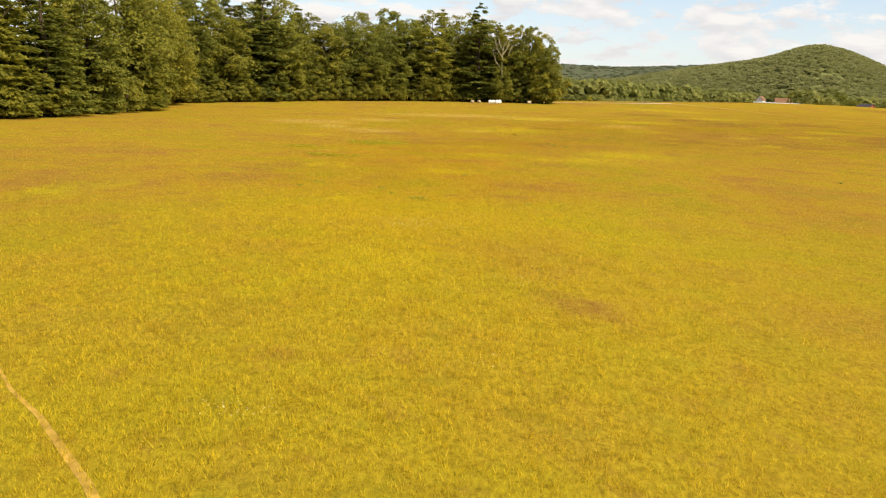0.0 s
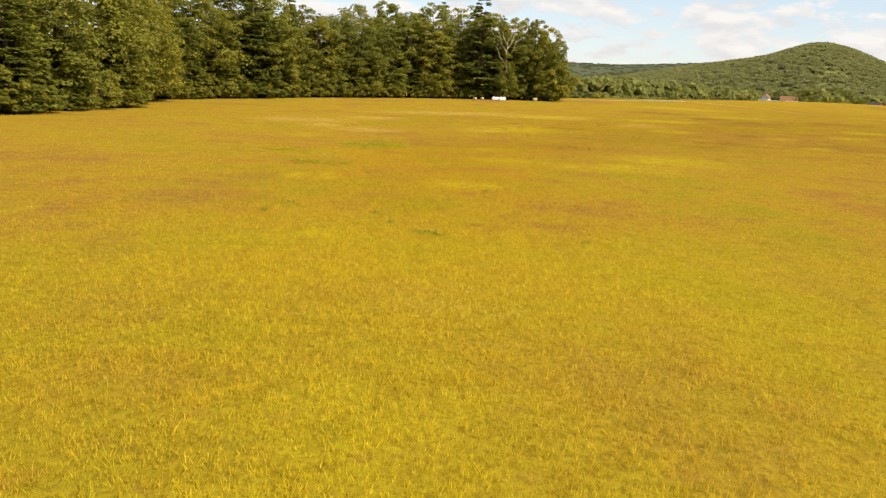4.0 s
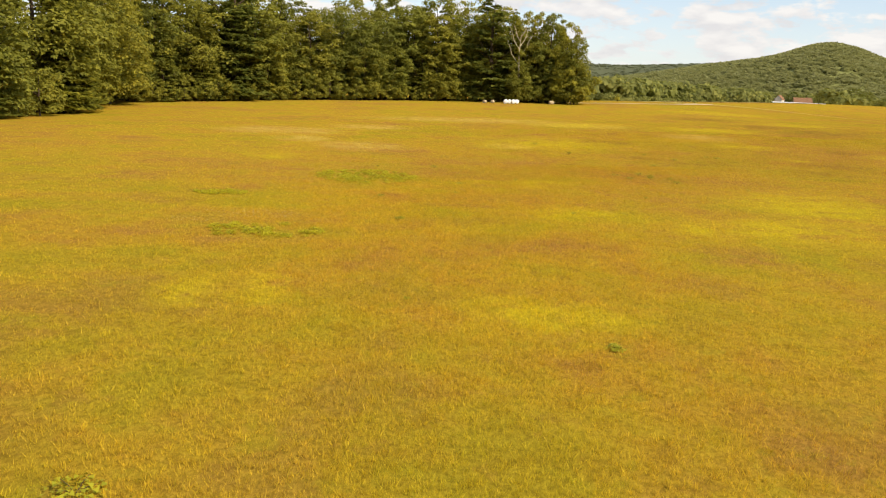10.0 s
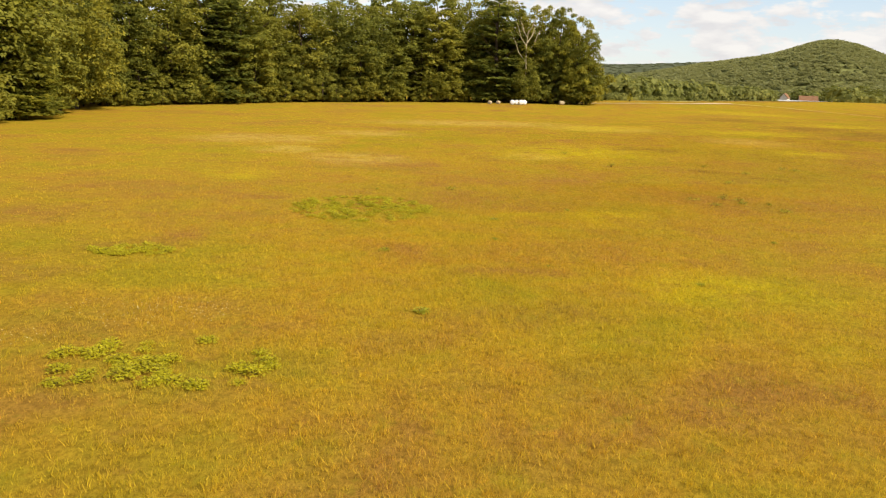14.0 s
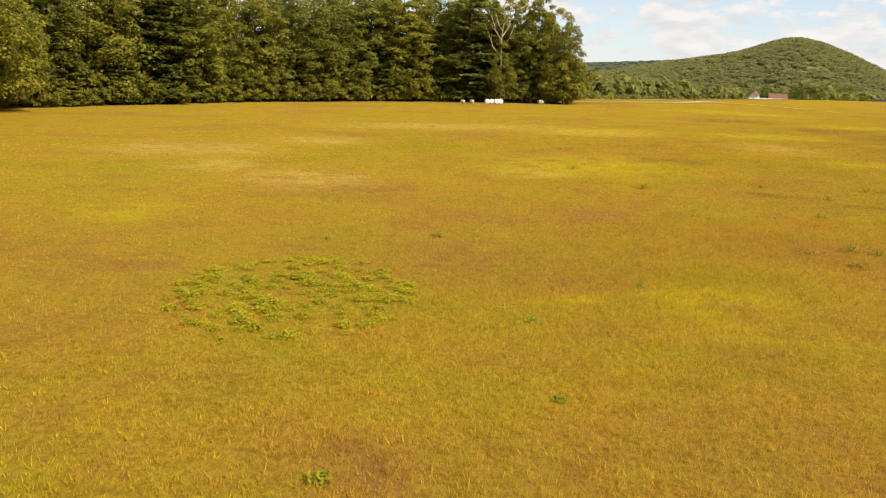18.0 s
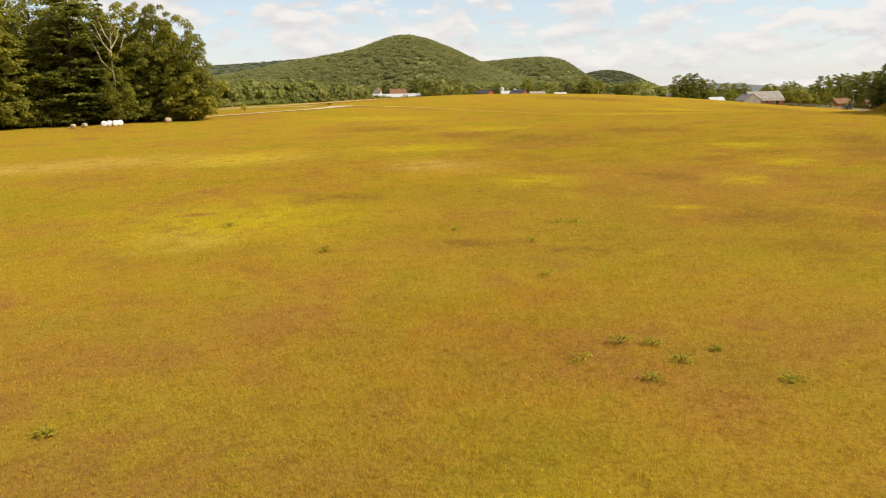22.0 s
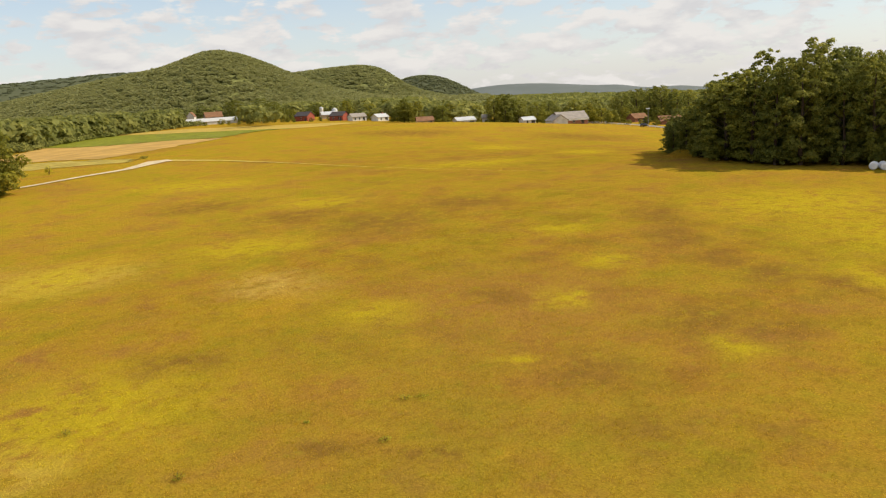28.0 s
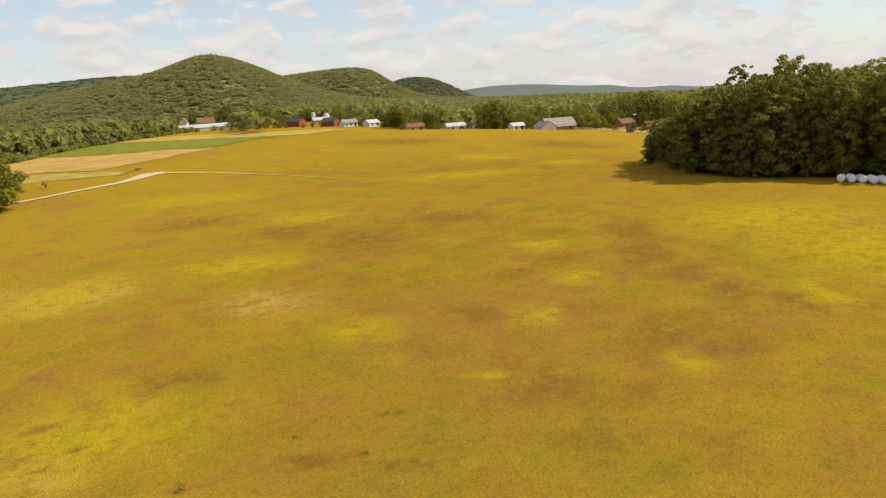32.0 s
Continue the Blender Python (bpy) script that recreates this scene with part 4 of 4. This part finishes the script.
# ---------------------------------------------------------------- bare tree, saplings, mound
def snag(x, y, h):
    e = new("dead_tree")
    bm = bmesh.new()
    tube(bm, [(0, 0, -0.3), (0.1, 0, h * 0.35), (-0.1, 0.1, h * 0.62), (0.2, 0, h * 0.8)], [0.24, 0.18, 0.13, 0.06], 8)
    part("trunk", bm, m_deadwood, e, "bare bleached trunk")
    q = random.Random(4)
    for i, (z, a, ln, upr) in enumerate(((0.45, 3.0, 0.36, 1.9), (0.55, 0.2, 0.30, 1.3), (0.62, 3.5, 0.30, 2.2), (0.66, 0.6, 0.26, 1.8), (0.72, 2.4, 0.2, 1.6), (0.76, 5.6, 0.22, 2.0))):
        b = bmesh.new()
        L1 = h * ln
        c, s = math.cos(a), math.sin(a)
        pts = [(0, 0, h * z), (c * L1 * 0.25, s * L1 * 0.25, h * z + L1 * 0.3), (c * L1 * 0.38, s * L1 * 0.38, h * z + L1 * 0.65), (c * L1 * 0.5, s * L1 * 0.5, h * z + L1 * 0.9)]
        tube(b, pts, [0.12, 0.09, 0.06, 0.02], 6)
        for k in range(3):
            t0 = Vector(pts[1 + k % 2])
            d = Vector((c * q.uniform(0.2, 1), q.uniform(-1, 1) * 0.6, 1)).normalized() * L1 * 0.3
            tube(b, [t0, t0 + d * 0.6, t0 + d], [0.045, 0.03, 0.01], 5)
        part("branch", b, m_deadwood, e)
    e.matrix_basis = pose(x, y, hz(x, y), 0, 0, 0)
    return tagged(e, "dead tree with bleached bare branches among green trees", "tree")


snag(15.3, 248.6, 21.5)


m_weed = leaf_material("weed_leaves", (0.27, 0.265, 0.014), (0.42, 0.385, 0.02), 0.35, 0.1)


def small_plant(name, x, y, h, w, n, size, mat, seed, label, category, group=""):
    """A low leafy plant: stems and leaf clumps."""
    r = np.random.default_rng(seed)
    e = new(name)
    bm = bmesh.new()
    for k in range(5):
        a = k * 1.3 + r.uniform(-0.3, 0.3)
        tube(bm, [(0, 0, -0.03), (math.cos(a) * w * 0.15, math.sin(a) * w * 0.15, h * 0.5), (math.cos(a) * w * 0.3, math.sin(a) * w * 0.3, h * 0.85)], [0.02 * h + 0.004, 0.015 * h + 0.003, 0.003], 4)
    part("stem", bm, m_bark, e)
    d = unit(n, r)
    d[:, 2] = np.abs(d[:, 2])
    c = d * np.array([w / 2, w / 2, h * 0.75]) * r.uniform(0.35, 1.0, (n, 1)) + np.array([0, 0, h * 0.22])
    v, f = cards(c, d, size, r, 0.85)
    part_mesh("foliage", mesh_from("foliage", v, f, mat), e)
    e.matrix_basis = pose(x, y, hz(x, y))
    return tagged(e, label, category, group)


small_plant("sapling", 46.7, 273.2, 2.3, 1.9, 150, 0.2, m_shrub, 1, "bright green sapling in the rough grass by the track", "sapling")
small_plant("shrub", 72.8, 285.3, 0.8, 2.5, 140, 0.2, m_leaf, 2, "low dark-green shrub beside the track's end", "shrub")
small_plant("shrub", 55.6, 341.1, 0.9, 3.0, 140, 0.2, m_leaf, 3, "low dark-green shrub beside the tilled soil", "shrub")
for i, (x, y, h, w) in enumerate(((11.9, 96.1, 0.8, 0.7), (12.2, 93.9, 0.6, 0.9), (10.0, 95.6, 0.5, 1.1), (10.6, 93.3, 0.5, 0.8), (22.5, 113.7, 0.7, 0.9), (23.3, 113.2, 0.5, 0.9), (9.4, 114.8, 0.8, 0.8), (7.1, 124.5, 0.7, 1.1),
                                  (-1.6, 39.4, 0.4, 0.9), (12.6, 95.5, 0.5, 0.8), (13.4, 91.2, 0.45, 0.8), (-3.5, 98.5, 0.5, 0.7), (15.2, 104.5, 0.5, 0.9), (18.5, 110.4, 0.6, 0.8), (-3.5, 43.9, 0.3, 0.8), (-7.3, 45.7, 0.3, 0.9), (-1.25, 39.5, 0.35, 0.7))):
    small_plant("weed_clump", x, y, h * 0.48, w, 90, 0.05, m_weed, 30 + i, "green leafy weed clump standing in the dry grass", "weed", "weed clumps in the meadow")
# scattered low weeds, then thickets of leafy stems in the grass
wr = random.Random(9)
proto = []
for i in range(22):
    y = wr.uniform(34, 128)
    x = -2.5 + max(0, y - 80) * 0.45 + wr.gauss(0, 9)
    if i < 4:
        o = small_plant("weed_clump", x, y, 0.15, 0.42, 90, 0.045, m_weed, 60 + i, "low dark-green weed clump in the dry grass", "weed", "low weeds in the meadow")
        proto.append(o)
    else:
        o = copy_thing(proto[i % 4], pose(x, y, hz(x, y), 0, 0, wr.uniform(0, 360)))
        k = wr.uniform(0.5, 1.35)
        o.scale = (k, k, k * wr.uniform(0.6, 1.0))
proto = []
for cx, cy, rx, ry, n in ((-7.9, 88.7, 3.3, 5.0, 180), (-14.1, 76.0, 1.5, 1.0, 38), (-9.2, 65.2, 2.1, 1.7, 42)):
    for i in range(n):
        a, q = wr.uniform(0, 6.28), wr.random() ** 0.6
        x, y = cx + rx * q * math.cos(a), cy + ry * q * math.sin(a)
        if len(proto) < 4:
            o = small_plant("leafy_stem", x, y, wr.uniform(0.14, 0.20), 0.6, 240, 0.034, m_shrub, 100 + i, "knee-high leafy green stem in a dense patch", "plant", "leafy stems of the green patches")
            proto.append(o)
        else:
            k = wr.uniform(0.5, 1.05)
            o = copy_thing(proto[i % 4], pose(x, y, hz(x, y), 0, 0, wr.uniform(0, 360)))
            o.scale = (k, k, k)
# pale seed heads and small white flowers
def flower_patch(x, y, rx, ry, n, seed, label):
    r = np.random.default_rng(seed)
    a, q = r.uniform(0, 6.28, n), r.random(n) ** 0.6
    px, py = x + rx * q * np.cos(a), y + ry * q * np.sin(a)
    c = np.stack([px, py, height(px, py) + r.uniform(0.14, 0.26, n)], 1)
    d = np.tile([0.0, -0.3, 1.0], (n, 1))
    v, f = cards(c, d, 0.014, r, 0.6)
    ob = new("white_flowers", mesh_from("white_flowers", v, f, m_flower))
    return tagged(ob, label, "flowers", kind="stuff")


m_flower = plain("cream_petals", (0.66, 0.56, 0.24), 0.8, 0.1, 0.1, 8.0)
for i, (x, y, rx, ry, n) in enumerate(((-0.5, 27.4, 1.5, 0.9, 120), (-10.5, 68.3, 2.0, 1.4, 150), (-1.0, 29.2, 1.8, 1.0, 70), (2.0, 19.3, 0.9, 0.6, 40), (-12.4, 66.0, 0.9, 0.7, 40), (-3.2, 11.6, 0.8, 0.4, 30), (0.5, 14.0, 0.9, 0.5, 16))):
    flower_patch(x, y, rx, ry, n * 2, 200 + i, "loose patch of small cream-white meadow flowers")
# grassy mound at the wood's corner
mr = np.random.default_rng(8)
mc = np.stack([125.7 + mr.normal(0, 1.9, 2600), 162.1 + mr.normal(0, 1.5, 2600)], 1)
mz = height(mc[:, 0], mc[:, 1]) + mr.uniform(0.05, 1.5, 2600) * np.exp(-((mc[:, 0] - 125.7) ** 2 + (mc[:, 1] - 162.1) ** 2) / 6)
v, f = cards(np.column_stack([mc, mz]), np.tile([-0.5, -0.5, 0.7], (2600, 1)), 0.09, mr)
tagged(new("brush_mound", mesh_from("brush_mound", v, f, m_grass)), "heap of dry brush at the wood's corner", "brush", kind="stuff")


# ---------------------------------------------------------------- buildings
def prism(ln, w, wh, rh, y_over=0.0, x_over=0.0):
    """A gabled body along x."""
    bm = bmesh.new()
    a = [bm.verts.new((-ln / 2, y, z)) for y, z in ((-w / 2, -0.5), (w / 2, -0.5), (w / 2, wh), (0, wh + rh), (-w / 2, wh))]
    b = [bm.verts.new((ln / 2, y, z)) for y, z in ((-w / 2, -0.5), (w / 2, -0.5), (w / 2, wh), (0, wh + rh), (-w / 2, wh))]
    bm.faces.new(a[::-1])
    bm.faces.new(b)
    for k in range(5):
        bm.faces.new((a[k], a[(k + 1) % 5], b[(k + 1) % 5], b[k]))
    bmesh.ops.recalc_face_normals(bm, faces=bm.faces)
    return bm


def roof_slab(ln, w, wh, rh, over=0.4, thick=0.22):
    bm = bmesh.new()
    s = rh / (w / 2)
    e = w / 2 + over
    sec = [(-e, wh - s * over + 0.03), (0, wh + rh + 0.03), (e, wh - s * over + 0.03), (e, wh - s * over + 0.03 + thick), (0, wh + rh + 0.03 + thick), (-e, wh - s * over + 0.03 + thick)]
    a = [bm.verts.new((-ln / 2 - over, y, z)) for y, z in sec]
    b = [bm.verts.new((ln / 2 + over, y, z)) for y, z in sec]
    for k in range(6):
        bm.faces.new((a[k], a[(k + 1) % 6], b[(k + 1) % 6], b[k]))
    for q in (a, b):
        bm.faces.new((q[0], q[1], q[4], q[5]))
        bm.faces.new((q[1], q[2], q[3], q[4]))
    bmesh.ops.recalc_face_normals(bm, faces=bm.faces)
    return bm


def window(parent, x, y, z, w=0.9, h=1.2):
    fr = part("window", one_box(x - w / 2 - 0.08, x + w / 2 + 0.08, y - 0.05, y + 0.02, z - h / 2 - 0.08, z + h / 2 + 0.08), m_white, parent, "white window frame")
    part("pane", one_box(x - w / 2, x + w / 2, y - 0.07, y - 0.03, z - h / 2, z + h / 2, bev=0.0), m_glass, fr)


def building(name, az, d, ln, w, wh, rh, turn, wall, roof, label, category, windows=3, door=True, chimney=False, group="", wing=None):
    e = new(name)
    part("wall", prism(ln, w, wh, rh), wall, e)
    rf = part("roof", roof_slab(ln, w, wh, rh), roof, e)
    if chimney:
        part("chimney", one_box(ln * 0.2, ln * 0.2 + 0.7, -0.4, 0.4, wh + rh * 0.5, wh + rh + 0.9), m_brick, rf, "brick chimney")
    for k in range(windows):
        window(e, -ln / 2 + ln * (k + 0.7) / (windows + 0.4), -w / 2, wh * 0.55)
    if door:
        part("door", one_box(ln * 0.28, ln * 0.28 + 1.1, -w / 2 - 0.06, -w / 2 + 0.02, 0, 2.05), m_darkroof, e, "dark door")
    if category == "barn" and wing:
        part("eave_board", one_box(-ln / 2 - 0.4, ln / 2 + 0.4, -w / 2 - 0.5, -w / 2 - 0.42, wh - 0.75, wh - 0.1), m_white, e, "white eave board")
    if wing:
        wl, ww, wwh, wrh, off = wing
        turned = Matrix.Translation((off, -1.2, 0)) @ Matrix.Rotation(radians(90), 4, "Z")
        b = prism(wl, ww, wwh, wrh)
        bmesh.ops.transform(b, verts=b.verts, matrix=turned)
        part("gable_wing", b, m_white, e, "white gable wing")
        b = roof_slab(wl, ww, wwh, wrh)
        bmesh.ops.transform(b, verts=b.verts, matrix=turned)
        part("wing_roof", b, roof, e)
    x, y = around(az, d)
    e.matrix_basis = pose(x, y, hz(x, y), 0, 0, -az + turn)
    return tagged(e, label, category, group)


building("farmhouse", 23.5, 640, 10, 5.2, 6.5, 2.9, 80, m_white, m_brownroof, "tall white farmhouse with a gable and brown roof", "house", 2)
building("house", 24.9, 662, 13, 8, 4.8, 3.6, 12, m_tan, m_brownroof, "house with a brown shingle roof behind a long shed", "house", 3, chimney=True)
building("long_shed", 24.8, 618, 36, 8, 2.2, 2.2, 8, m_white, m_film, "long low white shed with a pale roof", "shed", 0, False)
building("small_house", 27.8, 640, 6, 5, 3.0, 2.0, 5, m_white, m_greyroof, "small white house among trees", "house", 2)
building("red_barn", 31.0, 540, 11, 7, 3.3, 2.4, -42, m_redwood, m_darkroof, "red wooden barn with a dark roof", "barn", 1, True, group="red barns of the farm")
building("red_barn", 33.4, 500, 10, 7, 3.0, 2.2, -38, m_redwood, m_darkroof, "low red barn with a dark shingle roof", "barn", 2, True, group="red barns of the farm")
building("metal_barn", 32.7, 560, 11, 7, 2.8, 1.8, 10, m_tan, m_metal, "pale barn with a metal roof beside the silos", "barn", 1)
building("house", 34.6, 482, 9, 7, 2.4, 1.8, 24, m_white, m_greyroof, "white one-storey house with a grey roof", "house", 3)
building("house", 36.2, 470, 8, 6, 2.2, 1.7, 40, m_white, m_metal, "white cottage with a pale roof among shrubs", "house", 2, chimney=True)
building("house", 39.3, 402, 8, 6.5, 2.3, 1.8, 8, m_tan, m_brownroof, "low tan house with a brown roof half hidden", "house", 2)
building("house", 42.1, 412, 10, 6, 2.6, 1.5, 22, m_white, m_metal, "white building with a shallow pale roof behind trees", "house", 2)
building("house", 43.6, 400, 3.4, 5, 3.6, 1.4, 0, m_white, m_greyroof, "narrow white house gable among trees", "house", 1, False)
building("cottage", 46.5, 380, 6, 5, 1.9, 1.3, 26, m_white, m_metal, "small white cottage with a pale roof", "house", 2)
building("large_barn", 49.4, 352, 12.6, 10, 2.2, 2.7, 20, m_brick, m_greyroof, "large barn with a broad grey roof and white eaves", "barn", 3, True, wing=(10, 6.4, 1.9, 2.2, -6.2))
building("house", 54.0, 390, 7.5, 6, 2.0, 1.9, 40, m_brick, m_brownroof, "small house with a brown roof under trees", "house", 2)
building("house", 56.1, 360, 9.5, 7, 1.5, 2.0, 20, m_brick, m_brownroof, "low house with a wide brown roof by the oaks", "house", 2, chimney=True)
building("house", 10.2, 485, 13, 8, 3.6, 2.6, 25, m_tan, m_tan, "beige house at the end of the wood", "house", 3)


def silo(az, d, r, h, label):
    e = new("silo")
    bm = bmesh.new()
    tube(bm, [(0, 0, -0.3), (0, 0, h * 0.5), (0, 0, h)], [r, r, r], 20)
    part("body", bm, m_white, e)
    bm = bmesh.new()
    tube(bm, [(0, 0, h), (0, 0, h + r * 0.45), (0, 0, h + r * 0.8), (0, 0, h + r)], [r * 1.02, r * 0.88, r * 0.5, r * 0.05], 20)
    part("dome", bm, m_metal, e, "rounded metal dome")
    for k in range(5):
        bm = bmesh.new()
        z = h * (k + 0.7) / 5.5
        tube(bm, [(0, 0, z), (0, 0, z + 0.12)], [r * 1.015, r * 1.015], 20)
        part("hoop", bm, m_metal, e)
    x, y = around(az, d)
    e.matrix_basis = pose(x, y, hz(x, y))
    return tagged(e, label, "silo", "silos of the farm")


silo(32.2, 600, 1.4, 6.6, "tall white silo with a rounded metal dome")
silo(33.1, 610, 2.2, 4.4, "short wide white silo with a metal dome")


def lamp_post(az, d, h):
    e = new("lamp_post")
    bm = bmesh.new()
    tube(bm, [(0, 0, -0.3), (0, 0, h * 0.5), (0, 0, h)], [0.14, 0.11, 0.08], 8)
    part("pole", bm, m_steel, e)
    part("lamp_head", one_box(-0.75, 0.75, -0.3, 0.3, h, h + 0.4, bev=0.1), m_lamp, e, "pale lamp cover")
    part("base_plate", one_box(-0.3, 0.3, -0.3, 0.3, -0.1, 0.15), m_steel, e)
    x, y = around(az, d)
    e.matrix_basis = pose(x, y, hz(x, y), 0, 0, -az)
    return tagged(e, "tall steel lamp post beside the road", "lamp post")


lamp_post(54.7, 345, 6.8)


def car(az, d, turn):
    e = new("parked_car")
    part("body", one_box(-2.1, 2.1, -0.85, 0.85, 0.35, 0.95, bev=0.15), m_car, e)
    bm = one_box(-1.2, 1.3, -0.75, 0.75, 0.9, 1.45, bev=0.2)
    part("cabin", bm, m_glass, e, "dark windows")
    for x in (-1.3, 1.3):
        for y in (-0.8, 0.8):
            bm = bmesh.new()
            tube(bm, [(x, y - 0.1, 0.32), (x, y + 0.1, 0.32)], [0.32, 0.32], 14)
            bm.faces.new([v for v in bm.verts][:14][::-1])
            w = part("wheel", bm, m_tyre, e, "black tyre")
            part("hub", one_box(x - 0.12, x + 0.12, y - 0.12, y + 0.12, 0.2, 0.44, bev=0.04), m_steel, w)
    x, y = around(az, d)
    e.matrix_basis = pose(x, y, hz(x, y) + 0.1, 0, 0, turn)
    return tagged(e, "dark car parked beside the road", "car")


car(54.4, 338, 60)
# white rail fence along the road
fe = new("rail_fence")
tagged(fe, "low white rail fence along the road", "fence")
fpts = [(271, 318), (271.5, 307), (272, 296), (271.5, 286), (271, 276), (270, 266.5), (268, 257.6), (265.3, 250.3)]
for (a, b), (c, d) in zip(fpts, fpts[1:]):
    for k in range(3):
        x, y = a + (c - a) * k / 3, b + (d - b) * k / 3
        part("post", one_box(x - 0.06, x + 0.06, y - 0.06, y + 0.06, hz(x, y) - 0.2, hz(x, y) + 0.95, bev=0.01), m_white, fe)
    for z in (0.45, 0.85):
        bm = bmesh.new()
        tube(bm, [(a, b, hz(a, b) + z), (c, d, hz(c, d) + z)], [0.07, 0.07], 4)
        part("rail", bm, m_white, fe)


# ---------------------------------------------------------------- grass blades over the meadow
def blades(name, x, y, tall, wide, per, seed, label):
    """Tufts of bent blades, one triangle each, standing on the ground."""
    r = np.random.default_rng(seed)
    n = len(x)
    z = height(x, y) + 0.01
    big = np.repeat(r.uniform(0.55, 1.3, n), per)
    tall, wide = np.repeat(tall, per), np.repeat(wide, per)
    bx, by, bz = (np.repeat(q, per) for q in (x, y, z))
    a = r.uniform(0, 2 * math.pi, n * per)
    bx, by = bx + np.cos(a) * tall * 0.3, by + np.sin(a) * tall * 0.3
    lean = r.uniform(0.1, 0.75, n * per)
    h = tall * big * r.uniform(0.6, 1.25, n * per)
    tip = np.stack([bx + np.cos(a) * lean * h, by + np.sin(a) * lean * h, bz + h], 1)
    f = r.uniform(0, 2 * math.pi, n * per)
    w = wide * r.uniform(0.7, 1.4, n * per)
    lo = np.stack([bx - np.cos(f) * w, by - np.sin(f) * w, bz], 1)
    hi = np.stack([bx + np.cos(f) * w, by + np.sin(f) * w, bz + h * 0.12], 1)
    v = np.stack([lo, hi, tip], 1).reshape(-1, 3)
    ob = new(name, mesh_from(name, v, np.arange(3 * n * per).reshape(-1, 3), m_grass))
    return tagged(ob, label, "grass", kind="stuff")


gr = np.random.default_rng(21)


def strip(n, low, high, side):
    """Places along the flight's line, closer together near it."""
    y = gr.uniform(low, high, n)
    mid = -2.5 + np.clip(y - 80, 0, 100) * 0.55
    return mid + gr.normal(0, side, n), y


def gather(x, y, share, tight):
    """Moves a share of the tufts together into tussocks of about eight."""
    n = len(x)
    seat, hold = gr.integers(0, n // 8, n), gr.random(n) < share
    return np.where(hold, x[seat] + gr.normal(0, tight, n), x), np.where(hold, y[seat] + gr.normal(0, tight, n), y), hold


x_, y_, h_ = gather(*strip(190000, 6, 104, 5.4), 0.35, 0.16)
blades("meadow_grass", x_, y_, np.where(h_, 0.11, 0.08), np.full(len(x_), 0.0036), 4, 1, "dense golden-green meadow grass with fine blades")
x_, y_, h_ = gather(*strip(90000, 10, 150, 17.0), 0.35, 0.25)
blades("meadow_grass", x_, y_, np.where(h_, 0.12, 0.09), np.full(len(x_), 0.0065), 4, 3, "dense golden-green meadow grass with fine blades")
n = 32000
gx_, gy_ = gr.normal(22, 34, n), gr.normal(122, 36, n)
keep = (gy_ > 20) & (gx_ > -48) & (gx_ < 108) & ((gx_ < 100) | (gy_ > 165))
blades("meadow_grass", gx_[keep], gy_[keep], np.full(keep.sum(), 0.12), np.full(keep.sum(), 0.012), 4, 2, "golden and rust-brown meadow grass in loose tufts")
